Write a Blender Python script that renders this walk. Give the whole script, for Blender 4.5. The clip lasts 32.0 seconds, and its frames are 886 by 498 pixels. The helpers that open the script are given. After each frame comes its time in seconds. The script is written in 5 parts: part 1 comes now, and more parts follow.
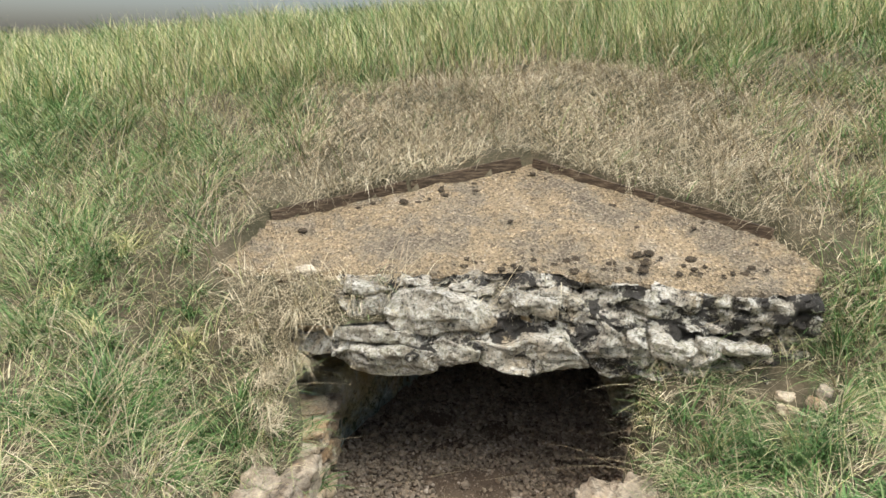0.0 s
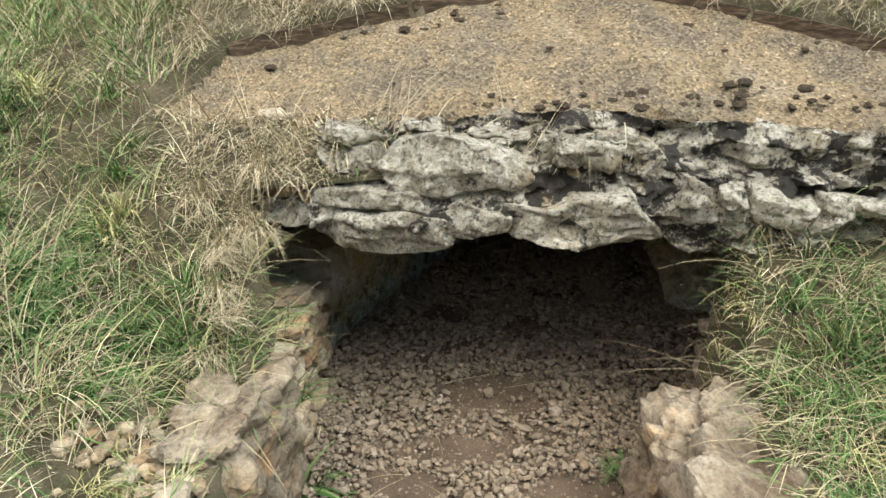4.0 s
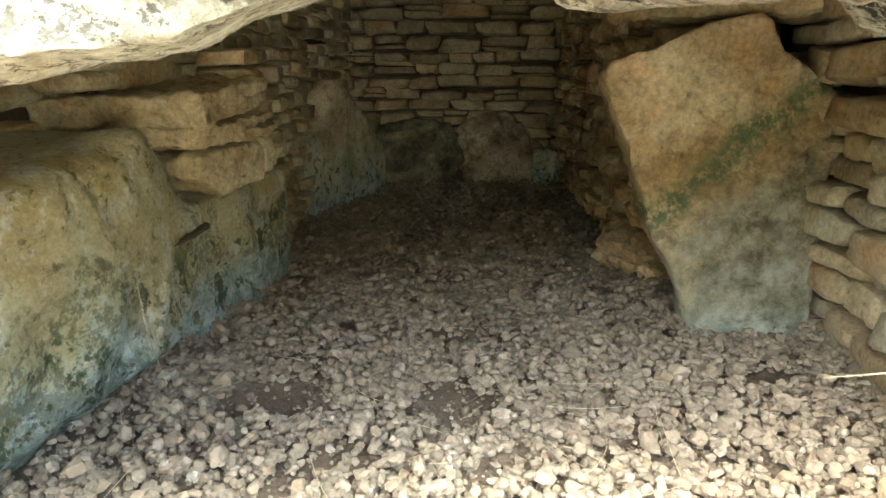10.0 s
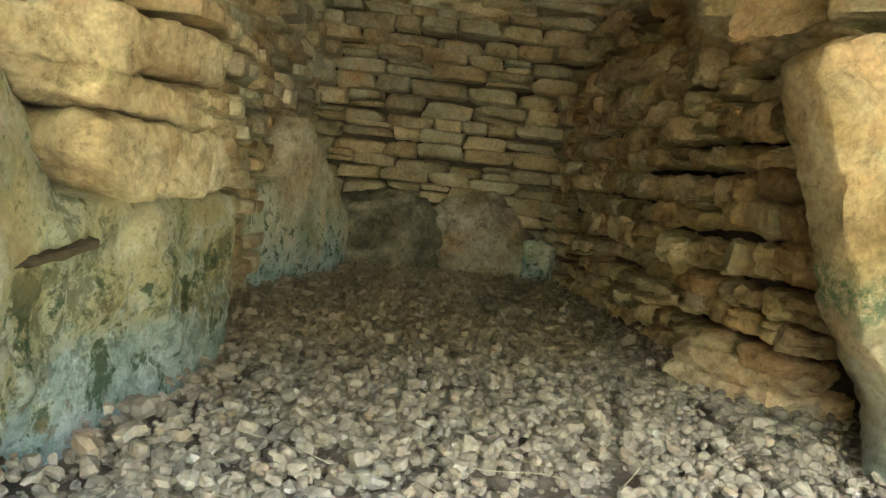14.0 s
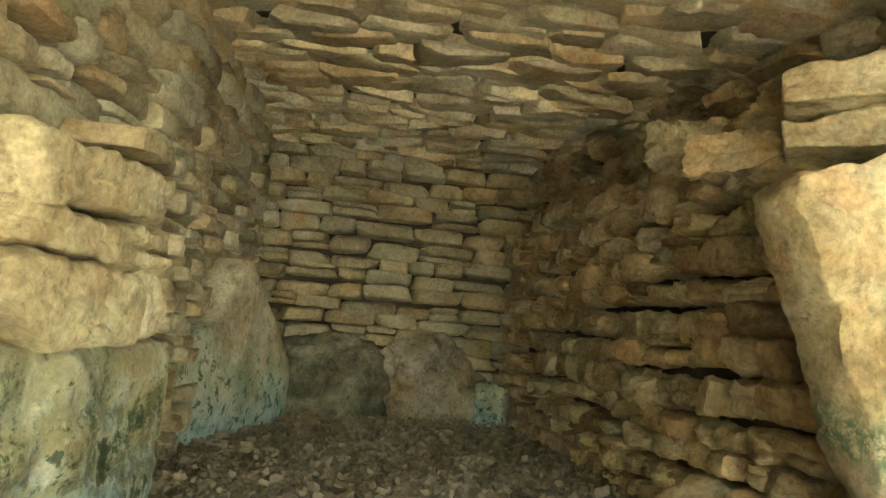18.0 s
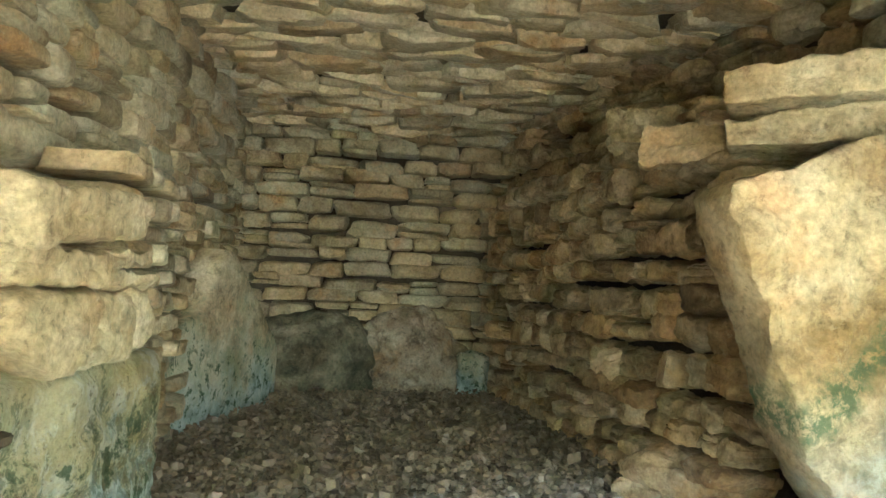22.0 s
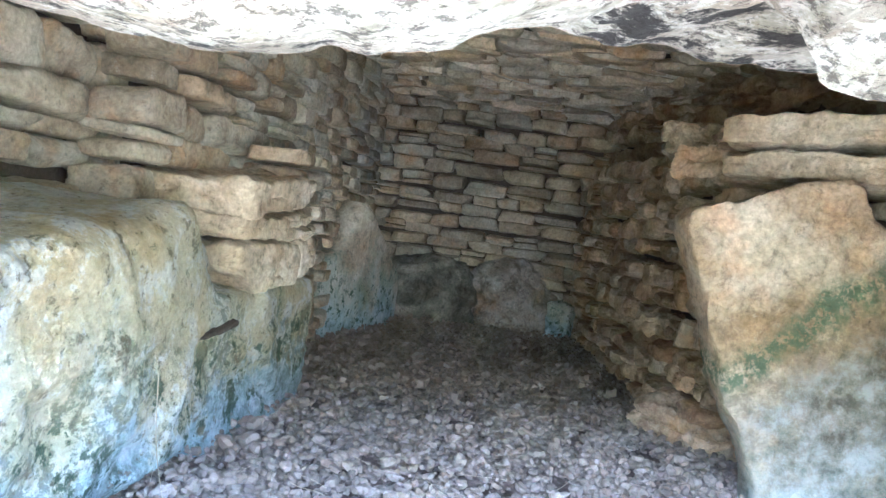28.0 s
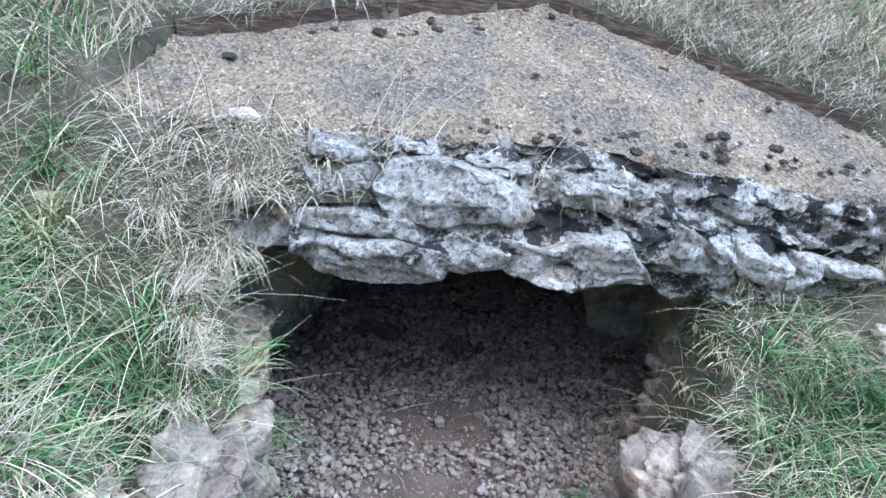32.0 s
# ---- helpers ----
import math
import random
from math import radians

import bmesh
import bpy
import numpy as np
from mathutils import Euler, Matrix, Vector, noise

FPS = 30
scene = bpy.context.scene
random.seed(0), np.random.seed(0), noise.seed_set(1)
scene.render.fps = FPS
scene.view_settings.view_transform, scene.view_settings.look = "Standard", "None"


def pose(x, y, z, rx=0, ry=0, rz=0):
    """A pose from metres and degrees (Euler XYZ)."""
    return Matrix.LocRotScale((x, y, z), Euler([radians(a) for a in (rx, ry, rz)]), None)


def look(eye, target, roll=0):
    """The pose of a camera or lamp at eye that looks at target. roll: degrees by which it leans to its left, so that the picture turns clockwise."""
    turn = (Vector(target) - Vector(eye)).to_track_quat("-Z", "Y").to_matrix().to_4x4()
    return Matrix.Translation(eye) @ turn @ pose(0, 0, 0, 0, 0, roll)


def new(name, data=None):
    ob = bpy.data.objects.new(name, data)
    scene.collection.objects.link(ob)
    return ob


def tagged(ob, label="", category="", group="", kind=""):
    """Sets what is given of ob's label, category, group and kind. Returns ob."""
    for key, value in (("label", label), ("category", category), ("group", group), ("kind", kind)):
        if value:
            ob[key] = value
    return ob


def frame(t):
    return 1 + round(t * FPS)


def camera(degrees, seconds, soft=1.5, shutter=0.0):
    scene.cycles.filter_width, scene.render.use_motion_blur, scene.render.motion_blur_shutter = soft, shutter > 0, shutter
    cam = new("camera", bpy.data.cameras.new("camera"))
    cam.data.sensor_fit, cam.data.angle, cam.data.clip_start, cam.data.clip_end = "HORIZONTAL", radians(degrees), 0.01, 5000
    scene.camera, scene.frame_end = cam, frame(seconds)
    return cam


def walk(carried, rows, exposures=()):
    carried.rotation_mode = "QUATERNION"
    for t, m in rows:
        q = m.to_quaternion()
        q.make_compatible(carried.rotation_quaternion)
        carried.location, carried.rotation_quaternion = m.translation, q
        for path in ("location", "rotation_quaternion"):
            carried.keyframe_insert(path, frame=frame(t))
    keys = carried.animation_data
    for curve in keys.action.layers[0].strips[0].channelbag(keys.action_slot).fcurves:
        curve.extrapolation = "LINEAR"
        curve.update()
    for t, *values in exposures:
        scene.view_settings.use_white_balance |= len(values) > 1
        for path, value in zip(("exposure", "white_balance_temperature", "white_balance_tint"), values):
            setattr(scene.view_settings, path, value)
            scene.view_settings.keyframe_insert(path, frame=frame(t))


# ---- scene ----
cam = camera(66.6, 32.0)
METRES, EYE, TILT, LEAN, TURN = 8.0, 2.364, -16.0, -0.33, 0.0
ROWS = [
    (0.0, 0.0, 0.0, 0.0, 0.0, 0.0, -0.0),
    (0.5, -0.0, 0.0016, -0.0038, -0.49, -2.25, -0.28),
    (1.0, -0.0006, 0.0038, -0.0081, -0.46, -4.54, -0.15),
    (1.5, -0.0018, 0.0049, -0.0136, -1.36, -5.9, -0.1),
    (2.0, -0.0031, 0.0069, -0.0207, -1.53, -6.59, -0.09),
    (2.5, -0.0035, 0.0124, -0.0284, -1.36, -6.5, -0.36),
    (3.0, -0.0024, 0.035, -0.0361, -1.3, -7.16, 0.38),
    (3.5, -0.0016, 0.0724, -0.0369, 1.29, -6.63, 0.9),
    (5.5, -0.0175, 0.2442, -0.0732, -2.53, -14.49, -0.66),
    (6.0, -0.0154, 0.2918, -0.1122, 2.13, -13.26, -2.48),
    (6.5, -0.015, 0.326, -0.135, 4.39, -13.48, -2.58),
    (7.0, -0.0184, 0.3445, -0.1386, 2.02, -11.14, -3.74),
    (7.5, -0.0198, 0.3463, -0.1361, -2.11, -9.33, -5.13),
    (8.0, -0.0143, 0.3408, -0.1355, -2.64, -7.82, -4.63),
    (8.5, -0.0066, 0.3413, -0.1363, -4.95, -7.19, -4.6),
    (9.0, -0.0144, 0.3542, -0.133, -9.24, -4.43, -5.44),
    (9.5, -0.014, 0.3612, -0.1231, -12.16, -2.08, -1.16),
    (10.0, -0.0071, 0.3547, -0.1018, -14.94, -0.03, 4.87),
    (10.5, -0.0091, 0.3561, -0.103, -16.67, 2.29, 5.06),
    (11.0, -0.0224, 0.3766, -0.1086, -12.71, 1.84, 4.54),
    (11.5, -0.0284, 0.409, -0.119, -9.85, 0.52, 1.84),
    (12.0, -0.0278, 0.4274, -0.1202, -7.83, 1.55, -1.07),
    (12.5, -0.0225, 0.4438, -0.1206, -8.64, 2.74, -1.55),
    (13.0, -0.0177, 0.455, -0.119, -13.61, 3.69, -1.95),
    (13.5, -0.0163, 0.4621, -0.1128, -18.52, 6.58, -1.18),
    (14.0, -0.0125, 0.4706, -0.1085, -22.4, 9.36, 0.12),
    (14.5, -0.0116, 0.4757, -0.1063, -25.48, 13.73, 1.62),
    (15.0, -0.0129, 0.4788, -0.1051, -26.19, 16.77, 2.37),
    (15.5, -0.0111, 0.4836, -0.1043, -26.51, 19.23, 2.54),
    (17.5, -0.0114, 0.4873, -0.1047, -28.27, 21.43, 3.08),
    (18.0, -0.0126, 0.4873, -0.1049, -27.2, 21.29, 2.61),
    (18.5, -0.0113, 0.4869, -0.1034, -27.21, 21.89, 2.62),
    (19.0, -0.0124, 0.486, -0.1034, -27.58, 21.91, 2.92),
    (19.5, -0.0137, 0.4844, -0.1034, -27.93, 21.61, 2.93),
    (20.0, -0.0145, 0.482, -0.103, -27.85, 21.14, 3.24),
    (20.5, -0.0156, 0.4797, -0.1021, -27.22, 19.98, 3.64),
    (21.0, -0.0155, 0.477, -0.1012, -27.13, 18.78, 4.1),
    (21.5, -0.0155, 0.4737, -0.0992, -27.61, 17.68, 4.75),
    (22.0, -0.0159, 0.4711, -0.0971, -27.77, 17.54, 5.32),
    (22.5, -0.017, 0.4683, -0.096, -27.77, 18.19, 5.19),
    (23.0, -0.019, 0.4645, -0.0954, -26.74, 18.35, 4.79),
    (23.5, -0.0203, 0.4611, -0.0966, -25.96, 18.32, 4.99),
    (24.0, -0.0208, 0.4576, -0.0987, -25.55, 17.02, 4.82),
    (24.5, -0.0206, 0.4543, -0.0998, -25.43, 15.64, 4.41),
    (25.0, -0.0207, 0.45, -0.0998, -25.36, 15.34, 3.87),
    (25.5, -0.0219, 0.4443, -0.1001, -24.48, 15.13, 3.67),
    (27.5, -0.0278, 0.4071, -0.1052, -23.92, 13.4, 3.21),
    (28.0, -0.028, 0.3847, -0.1075, -17.89, 12.59, -2.51),
    (28.5, -0.0217, 0.3598, -0.1019, -15.04, 11.93, -3.56),
    (29.0, -0.0164, 0.3399, -0.1, -11.48, 9.17, -2.85),
    (29.5, -0.0176, 0.309, -0.0802, -7.41, 4.89, -4.4),
    (30.0, -0.0315, 0.2709, -0.0537, -2.6, -0.26, -9.31),
    (30.5, -0.0386, 0.2343, -0.0325, -3.84, -3.59, -9.72),
    (31.0, -0.0451, 0.2173, -0.0235, -6.75, -8.98, -8.35),
    (31.5, -0.057, 0.19, -0.0163, -9.03, -9.99, -7.7),
    (32.0, -0.0726, 0.1427, -0.0177, -12.86, -9.0, -5.08),
]
EXPOSURES = [
    (0.0, 0.98, 6300, 8), (3.5, 0.95, 6400, 6), (5.5, 1.5, 6400, 0), (6.0, 1.85, 6400, -1), (7.0, 2.08, 6350, -2), (9.0, 3.05, 6400, 1), (10.0, 4.95, 6250, -3), (11.0, 5.52, 6300, -4), (12.0, 5.55, 6500, -8), (13.0, 5.9, 6500, -10), (14.0, 6.42, 6400, -11), (15.0, 6.65, 6500, -12),
    (18.0, 6.7, 6200, -12), (21.0, 6.8, 5600, -11), (25.5, 6.85, 4950, -2), (27.5, 6.8, 4700, 5), (28.0, 6.55, 4350, 10), (28.5, 6.0, 4300, 10), (29.5, 4.55, 4200, 10), (30.0, 2.95, 4300, 10), (30.5, 2.1, 4300, 12), (31.0, 1.64, 4250, 14), (32.0, 1.22, 4550, 13),
]
walk(cam, [(t, pose(0, 0, EYE, TILT, LEAN, TURN) @ pose(METRES * x, METRES * y, METRES * z, 90 + pitch, roll, yaw)) for t, x, y, z, yaw, pitch, roll in ROWS], EXPOSURES)


# ---- light ----
world = bpy.data.worlds.new("sky")
scene.world = world
world.use_nodes = True
wn, wl = world.node_tree.nodes, world.node_tree.links
sky = wn.new("ShaderNodeTexSky")
sky.sky_type = "NISHITA"
sky.sun_disc = False
SUN_UP, SUN_TURN = 61.0, 234.0
sky.sun_elevation, sky.sun_rotation = radians(SUN_UP), radians(SUN_TURN)
sky.dust_density, sky.air_density, sky.ozone_density = 5.0, 1.0, 0.6
wl.new(sky.outputs[0], wn["Background"].inputs[0])
wn["Background"].inputs[1].default_value = 0.125
sun = new("sun", bpy.data.lights.new("sun", "SUN"))
sun.data.energy, sun.data.angle, sun.data.color = 3.0, radians(46), (1.0, 0.98, 0.95)
sun.matrix_world = look((20 * math.sin(radians(-SUN_TURN)), 20 * math.cos(radians(-SUN_TURN)), 20 * math.tan(radians(SUN_UP))), (0, 0, 0))


# ---- noise and mesh helpers ----
def lattice(i, j, k, seed):
    h = (i * 374761393 + j * 668265263 + k * 1274126177 + seed * 974711) & 0x7FFFFFFF
    h = ((h ^ (h >> 13)) * 1274126177) & 0x7FFFFFFF
    return ((h ^ (h >> 16)) & 0xFFFF) / 32767.5 - 1.0


def vnoise(p, seed=0):
    """Smooth lattice noise, about -1 to 1, for an array of places."""
    p = np.asarray(p, float)
    i = np.floor(p).astype(np.int64)
    f = p - i
    f = f * f * (3 - 2 * f)
    out = 0.0
    for a in (0, 1):
        for b in (0, 1):
            for c in (0, 1):
                w = np.abs(1 - a - f[..., 0]) * np.abs(1 - b - f[..., 1]) * np.abs(1 - c - f[..., 2])
                out = out + w * lattice(i[..., 0] + a, i[..., 1] + b, i[..., 2] + c, seed)
    return out


def fbm(p, seed=0, octaves=4, gain=0.5):
    p = np.asarray(p, float)
    out, amp = 0.0, 1.0
    for o in range(octaves):
        out = out + amp * vnoise(p * 2.03 ** o + 17.3 * o, seed + o)
        amp *= gain
    return out


def mesh_of(name, verts, faces, mat, smooth=True):
    me = bpy.data.meshes.new(name)
    me.from_pydata([tuple(v) for v in verts], [], [tuple(int(i) for i in f) for f in faces])
    me.materials.append(mat)
    if smooth:
        me.polygons.foreach_set("use_smooth", np.ones(len(me.polygons), bool))
    me.update()
    return me


def quick_mesh(name, verts, faces, mat, smooth=True, sharp=0):
    """A large mesh from arrays; all faces have the same number of corners."""
    verts, faces = np.asarray(verts, np.float32), np.asarray(faces, np.int32)
    me = bpy.data.meshes.new(name)
    me.vertices.add(len(verts))
    me.vertices.foreach_set("co", verts.ravel())
    n = faces.shape[1]
    me.loops.add(faces.size)
    me.loops.foreach_set("vertex_index", faces.ravel())
    me.polygons.add(len(faces))
    me.polygons.foreach_set("loop_start", np.arange(0, faces.size, n, dtype=np.int32))
    me.polygons.foreach_set("loop_total", np.full(len(faces), n, np.int32))
    me.polygons.foreach_set("use_smooth", np.full(len(faces), smooth, bool))
    me.materials.append(mat)
    me.update(calc_edges=True)
    me.validate()
    if sharp:
        me.set_sharp_from_angle(angle=radians(sharp))
    return me


def part(name, me, parent, label="", m=None):
    ob = new(name, me)
    ob.parent = parent
    if m is not None:
        ob.matrix_basis = m
    if label:
        ob["label"] = label
    return ob


def cube_sphere(n):
    """Verts on the faces of a cube from -1 to 1, cut n times, and its quads."""
    index, verts, faces = {}, [], []
    g = np.linspace(-1, 1, n + 1)

    def vert(p):
        key = tuple(np.round(p, 5))
        if key not in index:
            index[key] = len(verts)
            verts.append(key)
        return index[key]

    for axis in range(3):
        for side in (-1, 1):
            for a in range(n):
                for b in range(n):
                    quad = []
                    for da, db in ((0, 0), (1, 0), (1, 1), (0, 1)):
                        p = [0, 0, 0]
                        p[axis], p[(axis + 1) % 3], p[(axis + 2) % 3] = side, g[a + da], g[b + db]
                        quad.append(vert(p))
                    faces.append(quad if side > 0 else quad[::-1])
    return np.array(verts), np.array(faces)


SPHERES = {n: cube_sphere(n) for n in (1, 2, 3, 8, 10, 14, 32, 48)}


def facet(p, seed, cuts, near, far):
    """Chops a shape that fills -0.5 to 0.5 with random planes, for flat broken faces."""
    g = np.random.RandomState(seed + 900)
    for _ in range(cuts):
        d = g.normal(size=3)
        d /= np.linalg.norm(d)
        reach = (np.abs(d) * 0.5).sum() * g.uniform(near, far)
        p = p - d * np.maximum(0, p @ d - reach)[:, None]
    return p


def rock_shape(seed, n=5, square=5.0, rough=0.12, scale=1.3, strata=0.0, chip=0.0, cuts=0, size=(1, 1, 1), fine=0.0, beds=0, wedge=0.0, bite=(0.62, 0.95)):
    """A rounded block filling about -0.5 to 0.5 on each axis, with broken faces and worn corners; size gives its true proportions."""
    v, f = SPHERES[n]
    q = np.array(size, float) / max(size)
    r = (np.abs(v) ** square).sum(1) ** (1 / square)
    p = v / r[:, None] * 0.5
    if cuts:
        p = facet(p, seed, cuts, *bite)
    if wedge:
        g = np.random.RandomState(seed + 77)
        a, b, c = g.uniform(-wedge, wedge, 3)
        p = p * np.c_[1 + 0.5 * b * p[:, 2], np.ones(len(p)), 1 + a * p[:, 0]] + np.c_[0.4 * c * p[:, 2], np.zeros(len(p)), 0 * p[:, 0]]
    p = p * q
    d = p / (q * q)
    d /= np.linalg.norm(d, axis=1)[:, None]
    small = min(q) ** 0.5
    w = p * scale * 2 + seed * 7.1
    off = rough * small * (0.5 * fbm(w, seed, 3) + 1.3 * (np.abs(vnoise(w * 1.4, seed + 3)) - 0.35) + 0.6 * (np.abs(vnoise(w * 3.1, seed + 4)) - 0.35))
    if strata:
        off = off + strata * small * vnoise(np.c_[p[:, 0] * 1.5, p[:, 1] * 1.5, p[:, 2] * 11] + seed * 3.7, seed + 9)
    if chip:
        off = off - chip * small * np.maximum(0, vnoise(p * 3.4 + seed * 11.3, seed + 5) - 0.1)
    if beds:
        g = np.random.RandomState(seed + 33)
        level = (p[:, 2] / q[2] + 0.5 + 0.16 * vnoise(p * 2.2 + seed, seed + 6)) * beds
        k = np.clip(np.floor(level).astype(int), 0, beds + 2)
        gap = np.minimum(level - np.floor(level), 1 - level + np.floor(level))
        off = off + small * (g.uniform(-0.05, 0.02, beds + 3)[k] - 0.06 * np.maximum(0, 1 - gap / 0.16) * (vnoise(p * 3 + seed * 2.1, seed + 8) > -0.25))
    if fine:
        off = off + fine * fbm(p * 9 + seed, seed + 2, 4, 0.6)
    return (p + d * off[:, None]) / q, f


def slab_shape(outline, thick, seed, rough=0.02, scale=5.0, rings=16, segs=72, edge=5.0, bulge=0.0, detail=4, cuts=0, layers=0.0):
    """A slab stone: its outline lies in x and z, its front looks to -y; edges are rounded."""
    o = np.array(outline, float)
    c = o.mean(0)
    ang = np.linspace(0, 2 * np.pi, segs, endpoint=False)
    rad = []
    for a in ang:
        best, dx, dz = 0.05, math.cos(a), math.sin(a)
        for i in range(len(o)):
            p, q = o[i] - c, o[(i + 1) % len(o)] - c
            e = q - p
            den = dx * e[1] - dz * e[0]
            if abs(den) > 1e-9:
                t = (p[0] * e[1] - p[1] * e[0]) / den
                s = (p[0] * dz - p[1] * dx) / den
                if t > 0 and -1e-6 <= s <= 1 + 1e-6:
                    best = max(best, t)
        rad.append(best)
    rad = np.array(rad)
    for _ in range(2):
        rad = 0.5 * rad + 0.25 * (np.roll(rad, 1) + np.roll(rad, -1))
    rr = np.r_[np.linspace(0, 0.8, rings - 6), 0.87, 0.92, 0.955, 0.98, 0.994, 1.0]
    verts, faces = [], []
    for side in (-1, 1):
        for r in (rr if side < 0 else rr[-2::-1]):
            y = side * thick / 2 * ((1 - r ** edge) ** (1 / edge) + bulge * (1 - r * r))
            for k in range(segs):
                verts.append((c[0] + r * rad[k] * math.cos(ang[k]), y, c[1] + r * rad[k] * math.sin(ang[k])))
    rows = len(verts) // segs
    for i in range(rows - 1):
        for k in range(segs):
            a, b = i * segs + k, i * segs + (k + 1) % segs
            faces.append((a, b, b + segs, a + segs))
    v = np.array(verts)
    if cuts:
        mid, half = (v.max(0) + v.min(0)) / 2, v.max(0) - v.min(0)
        v = facet((v - mid) / half, seed, cuts, 0.6, 0.95) * half + mid
    w = v * scale + seed * 5.3
    if layers:
        v[:, 1] += layers * np.sign(v[:, 1] + 1e-6) * vnoise(np.c_[v[:, 0] * 3, v[:, 1] * 2, v[:, 2] * 30] + seed, seed + 71)
    crease = np.abs(vnoise(w * 0.8, seed + 61)) + 0.6 * np.abs(vnoise(w * 1.9, seed + 62)) - 0.5
    v[:, 1] += rough * 0.9 * crease * -np.sign(v[:, 1] + 1e-6)
    for ax in range(3):
        v[:, ax] += 0.75 * rough * fbm(w + ax * 31.7, seed + ax * 13, detail, 0.55) * (1.0 if ax == 1 else 0.8)
    return v, np.array(faces)


def along(a, b, z=0.0):
    """The pose whose x axis runs level from a to b, its -y side facing right of that way."""
    return Matrix.Translation((a[0], a[1], z)) @ Matrix.Rotation(math.atan2(b[1] - a[1], b[0] - a[0]), 4, "Z")


# ---- materials ----
class Mat:
    """A material and short ways to wire it."""

    def __init__(self, name, rough=0.9):
        self.m = bpy.data.materials.new(name)
        self.m.use_nodes = True
        self.t = self.m.node_tree
        self.b = self.t.nodes["Principled BSDF"]
        self.b.inputs["Roughness"].default_value = rough
        self.b.inputs["Specular IOR Level"].default_value = 0.25
        self.place = self.t.nodes.new("ShaderNodeNewGeometry")
        self.at = self.place.outputs["Position"]

    def node(self, kind, **sockets):
        n = self.t.nodes.new(kind)
        for key, value in sockets.items():
            n.inputs[key.replace("_", " ")].default_value = value
        return n

    def link(self, a, b):
        self.t.links.new(a, b)
        return self

    def where(self, stretch=(1, 1, 1)):
        n = self.t.nodes.new("ShaderNodeMapping")
        n.inputs["Scale"].default_value = stretch
        self.link(self.at, n.inputs["Vector"])
        return n.outputs[0]

    def noise(self, scale, detail=4.0, rough=0.6, stretch=None, distortion=0.0):
        n = self.node("ShaderNodeTexNoise", Scale=scale, Detail=detail, Roughness=rough, Distortion=distortion)
        self.link(self.where(stretch) if stretch else self.at, n.inputs["Vector"])
        return n.outputs[0]

    def cells(self, scale, feature="F1", stretch=None):
        n = self.node("ShaderNodeTexVoronoi", Scale=scale)
        n.feature = feature
        self.link(self.where(stretch) if stretch else self.at, n.inputs["Vector"])
        return n

    def ramp(self, value, *stops):
        n = self.t.nodes.new("ShaderNodeValToRGB")
        e = n.color_ramp.elements
        while len(e) < len(stops):
            e.new(0.5)
        for el, (at, col) in zip(e, stops):
            el.position = at
            el.color = (col, col, col, 1) if isinstance(col, (int, float)) else (*col, 1)
        self.link(value, n.inputs[0])
        return n.outputs[0]

    def mix(self, fac, a, b, mode="MIX"):
        n = self.t.nodes.new("ShaderNodeMix")
        n.data_type, n.blend_type = "RGBA", mode
        for value, socket in ((fac, n.inputs[0]), (a, n.inputs[6]), (b, n.inputs[7])):
            if isinstance(value, (int, float)):
                socket.default_value = value
            elif isinstance(value, tuple):
                socket.default_value = (*value, 1)
            else:
                self.link(value, socket)
        return n.outputs[2]

    def maths(self, op, a, b=0.0):
        n = self.t.nodes.new("ShaderNodeMath")
        n.operation = op
        for value, socket in ((a, n.inputs[0]), (b, n.inputs[1])):
            if isinstance(value, (int, float)):
                socket.default_value = value
            else:
                self.link(value, socket)
        return n.outputs[0]

    def height(self):
        n = self.t.nodes.new("ShaderNodeSeparateXYZ")
        self.link(self.place.outputs["Position"], n.inputs[0])
        return n.outputs[2]

    def apart(self, which):
        """Gives every stone its own stretch of the grain."""
        n = self.t.nodes.new("ShaderNodeVectorMath")
        n.operation = "MULTIPLY_ADD"
        self.link(which, n.inputs[0])
        n.inputs[1].default_value = (37.0, 23.0, 51.0)
        self.link(self.place.outputs["Position"], n.inputs[2])
        self.at = n.outputs[0]

    def random_ob(self):
        return self.t.nodes.new("ShaderNodeObjectInfo").outputs["Random"]

    def island(self):
        return self.place.outputs["Random Per Island"]

    def bump(self, value, strength, distance):
        n = self.node("ShaderNodeBump", Strength=strength, Distance=distance)
        self.link(value, n.inputs["Height"])
        last = self.b.inputs["Normal"].links
        if last:
            self.link(last[0].from_socket, n.inputs["Normal"])
        self.link(n.outputs[0], self.b.inputs["Normal"])
        return self

    def done(self, colour):
        self.link(colour, self.b.inputs["Base Color"])
        return self.m


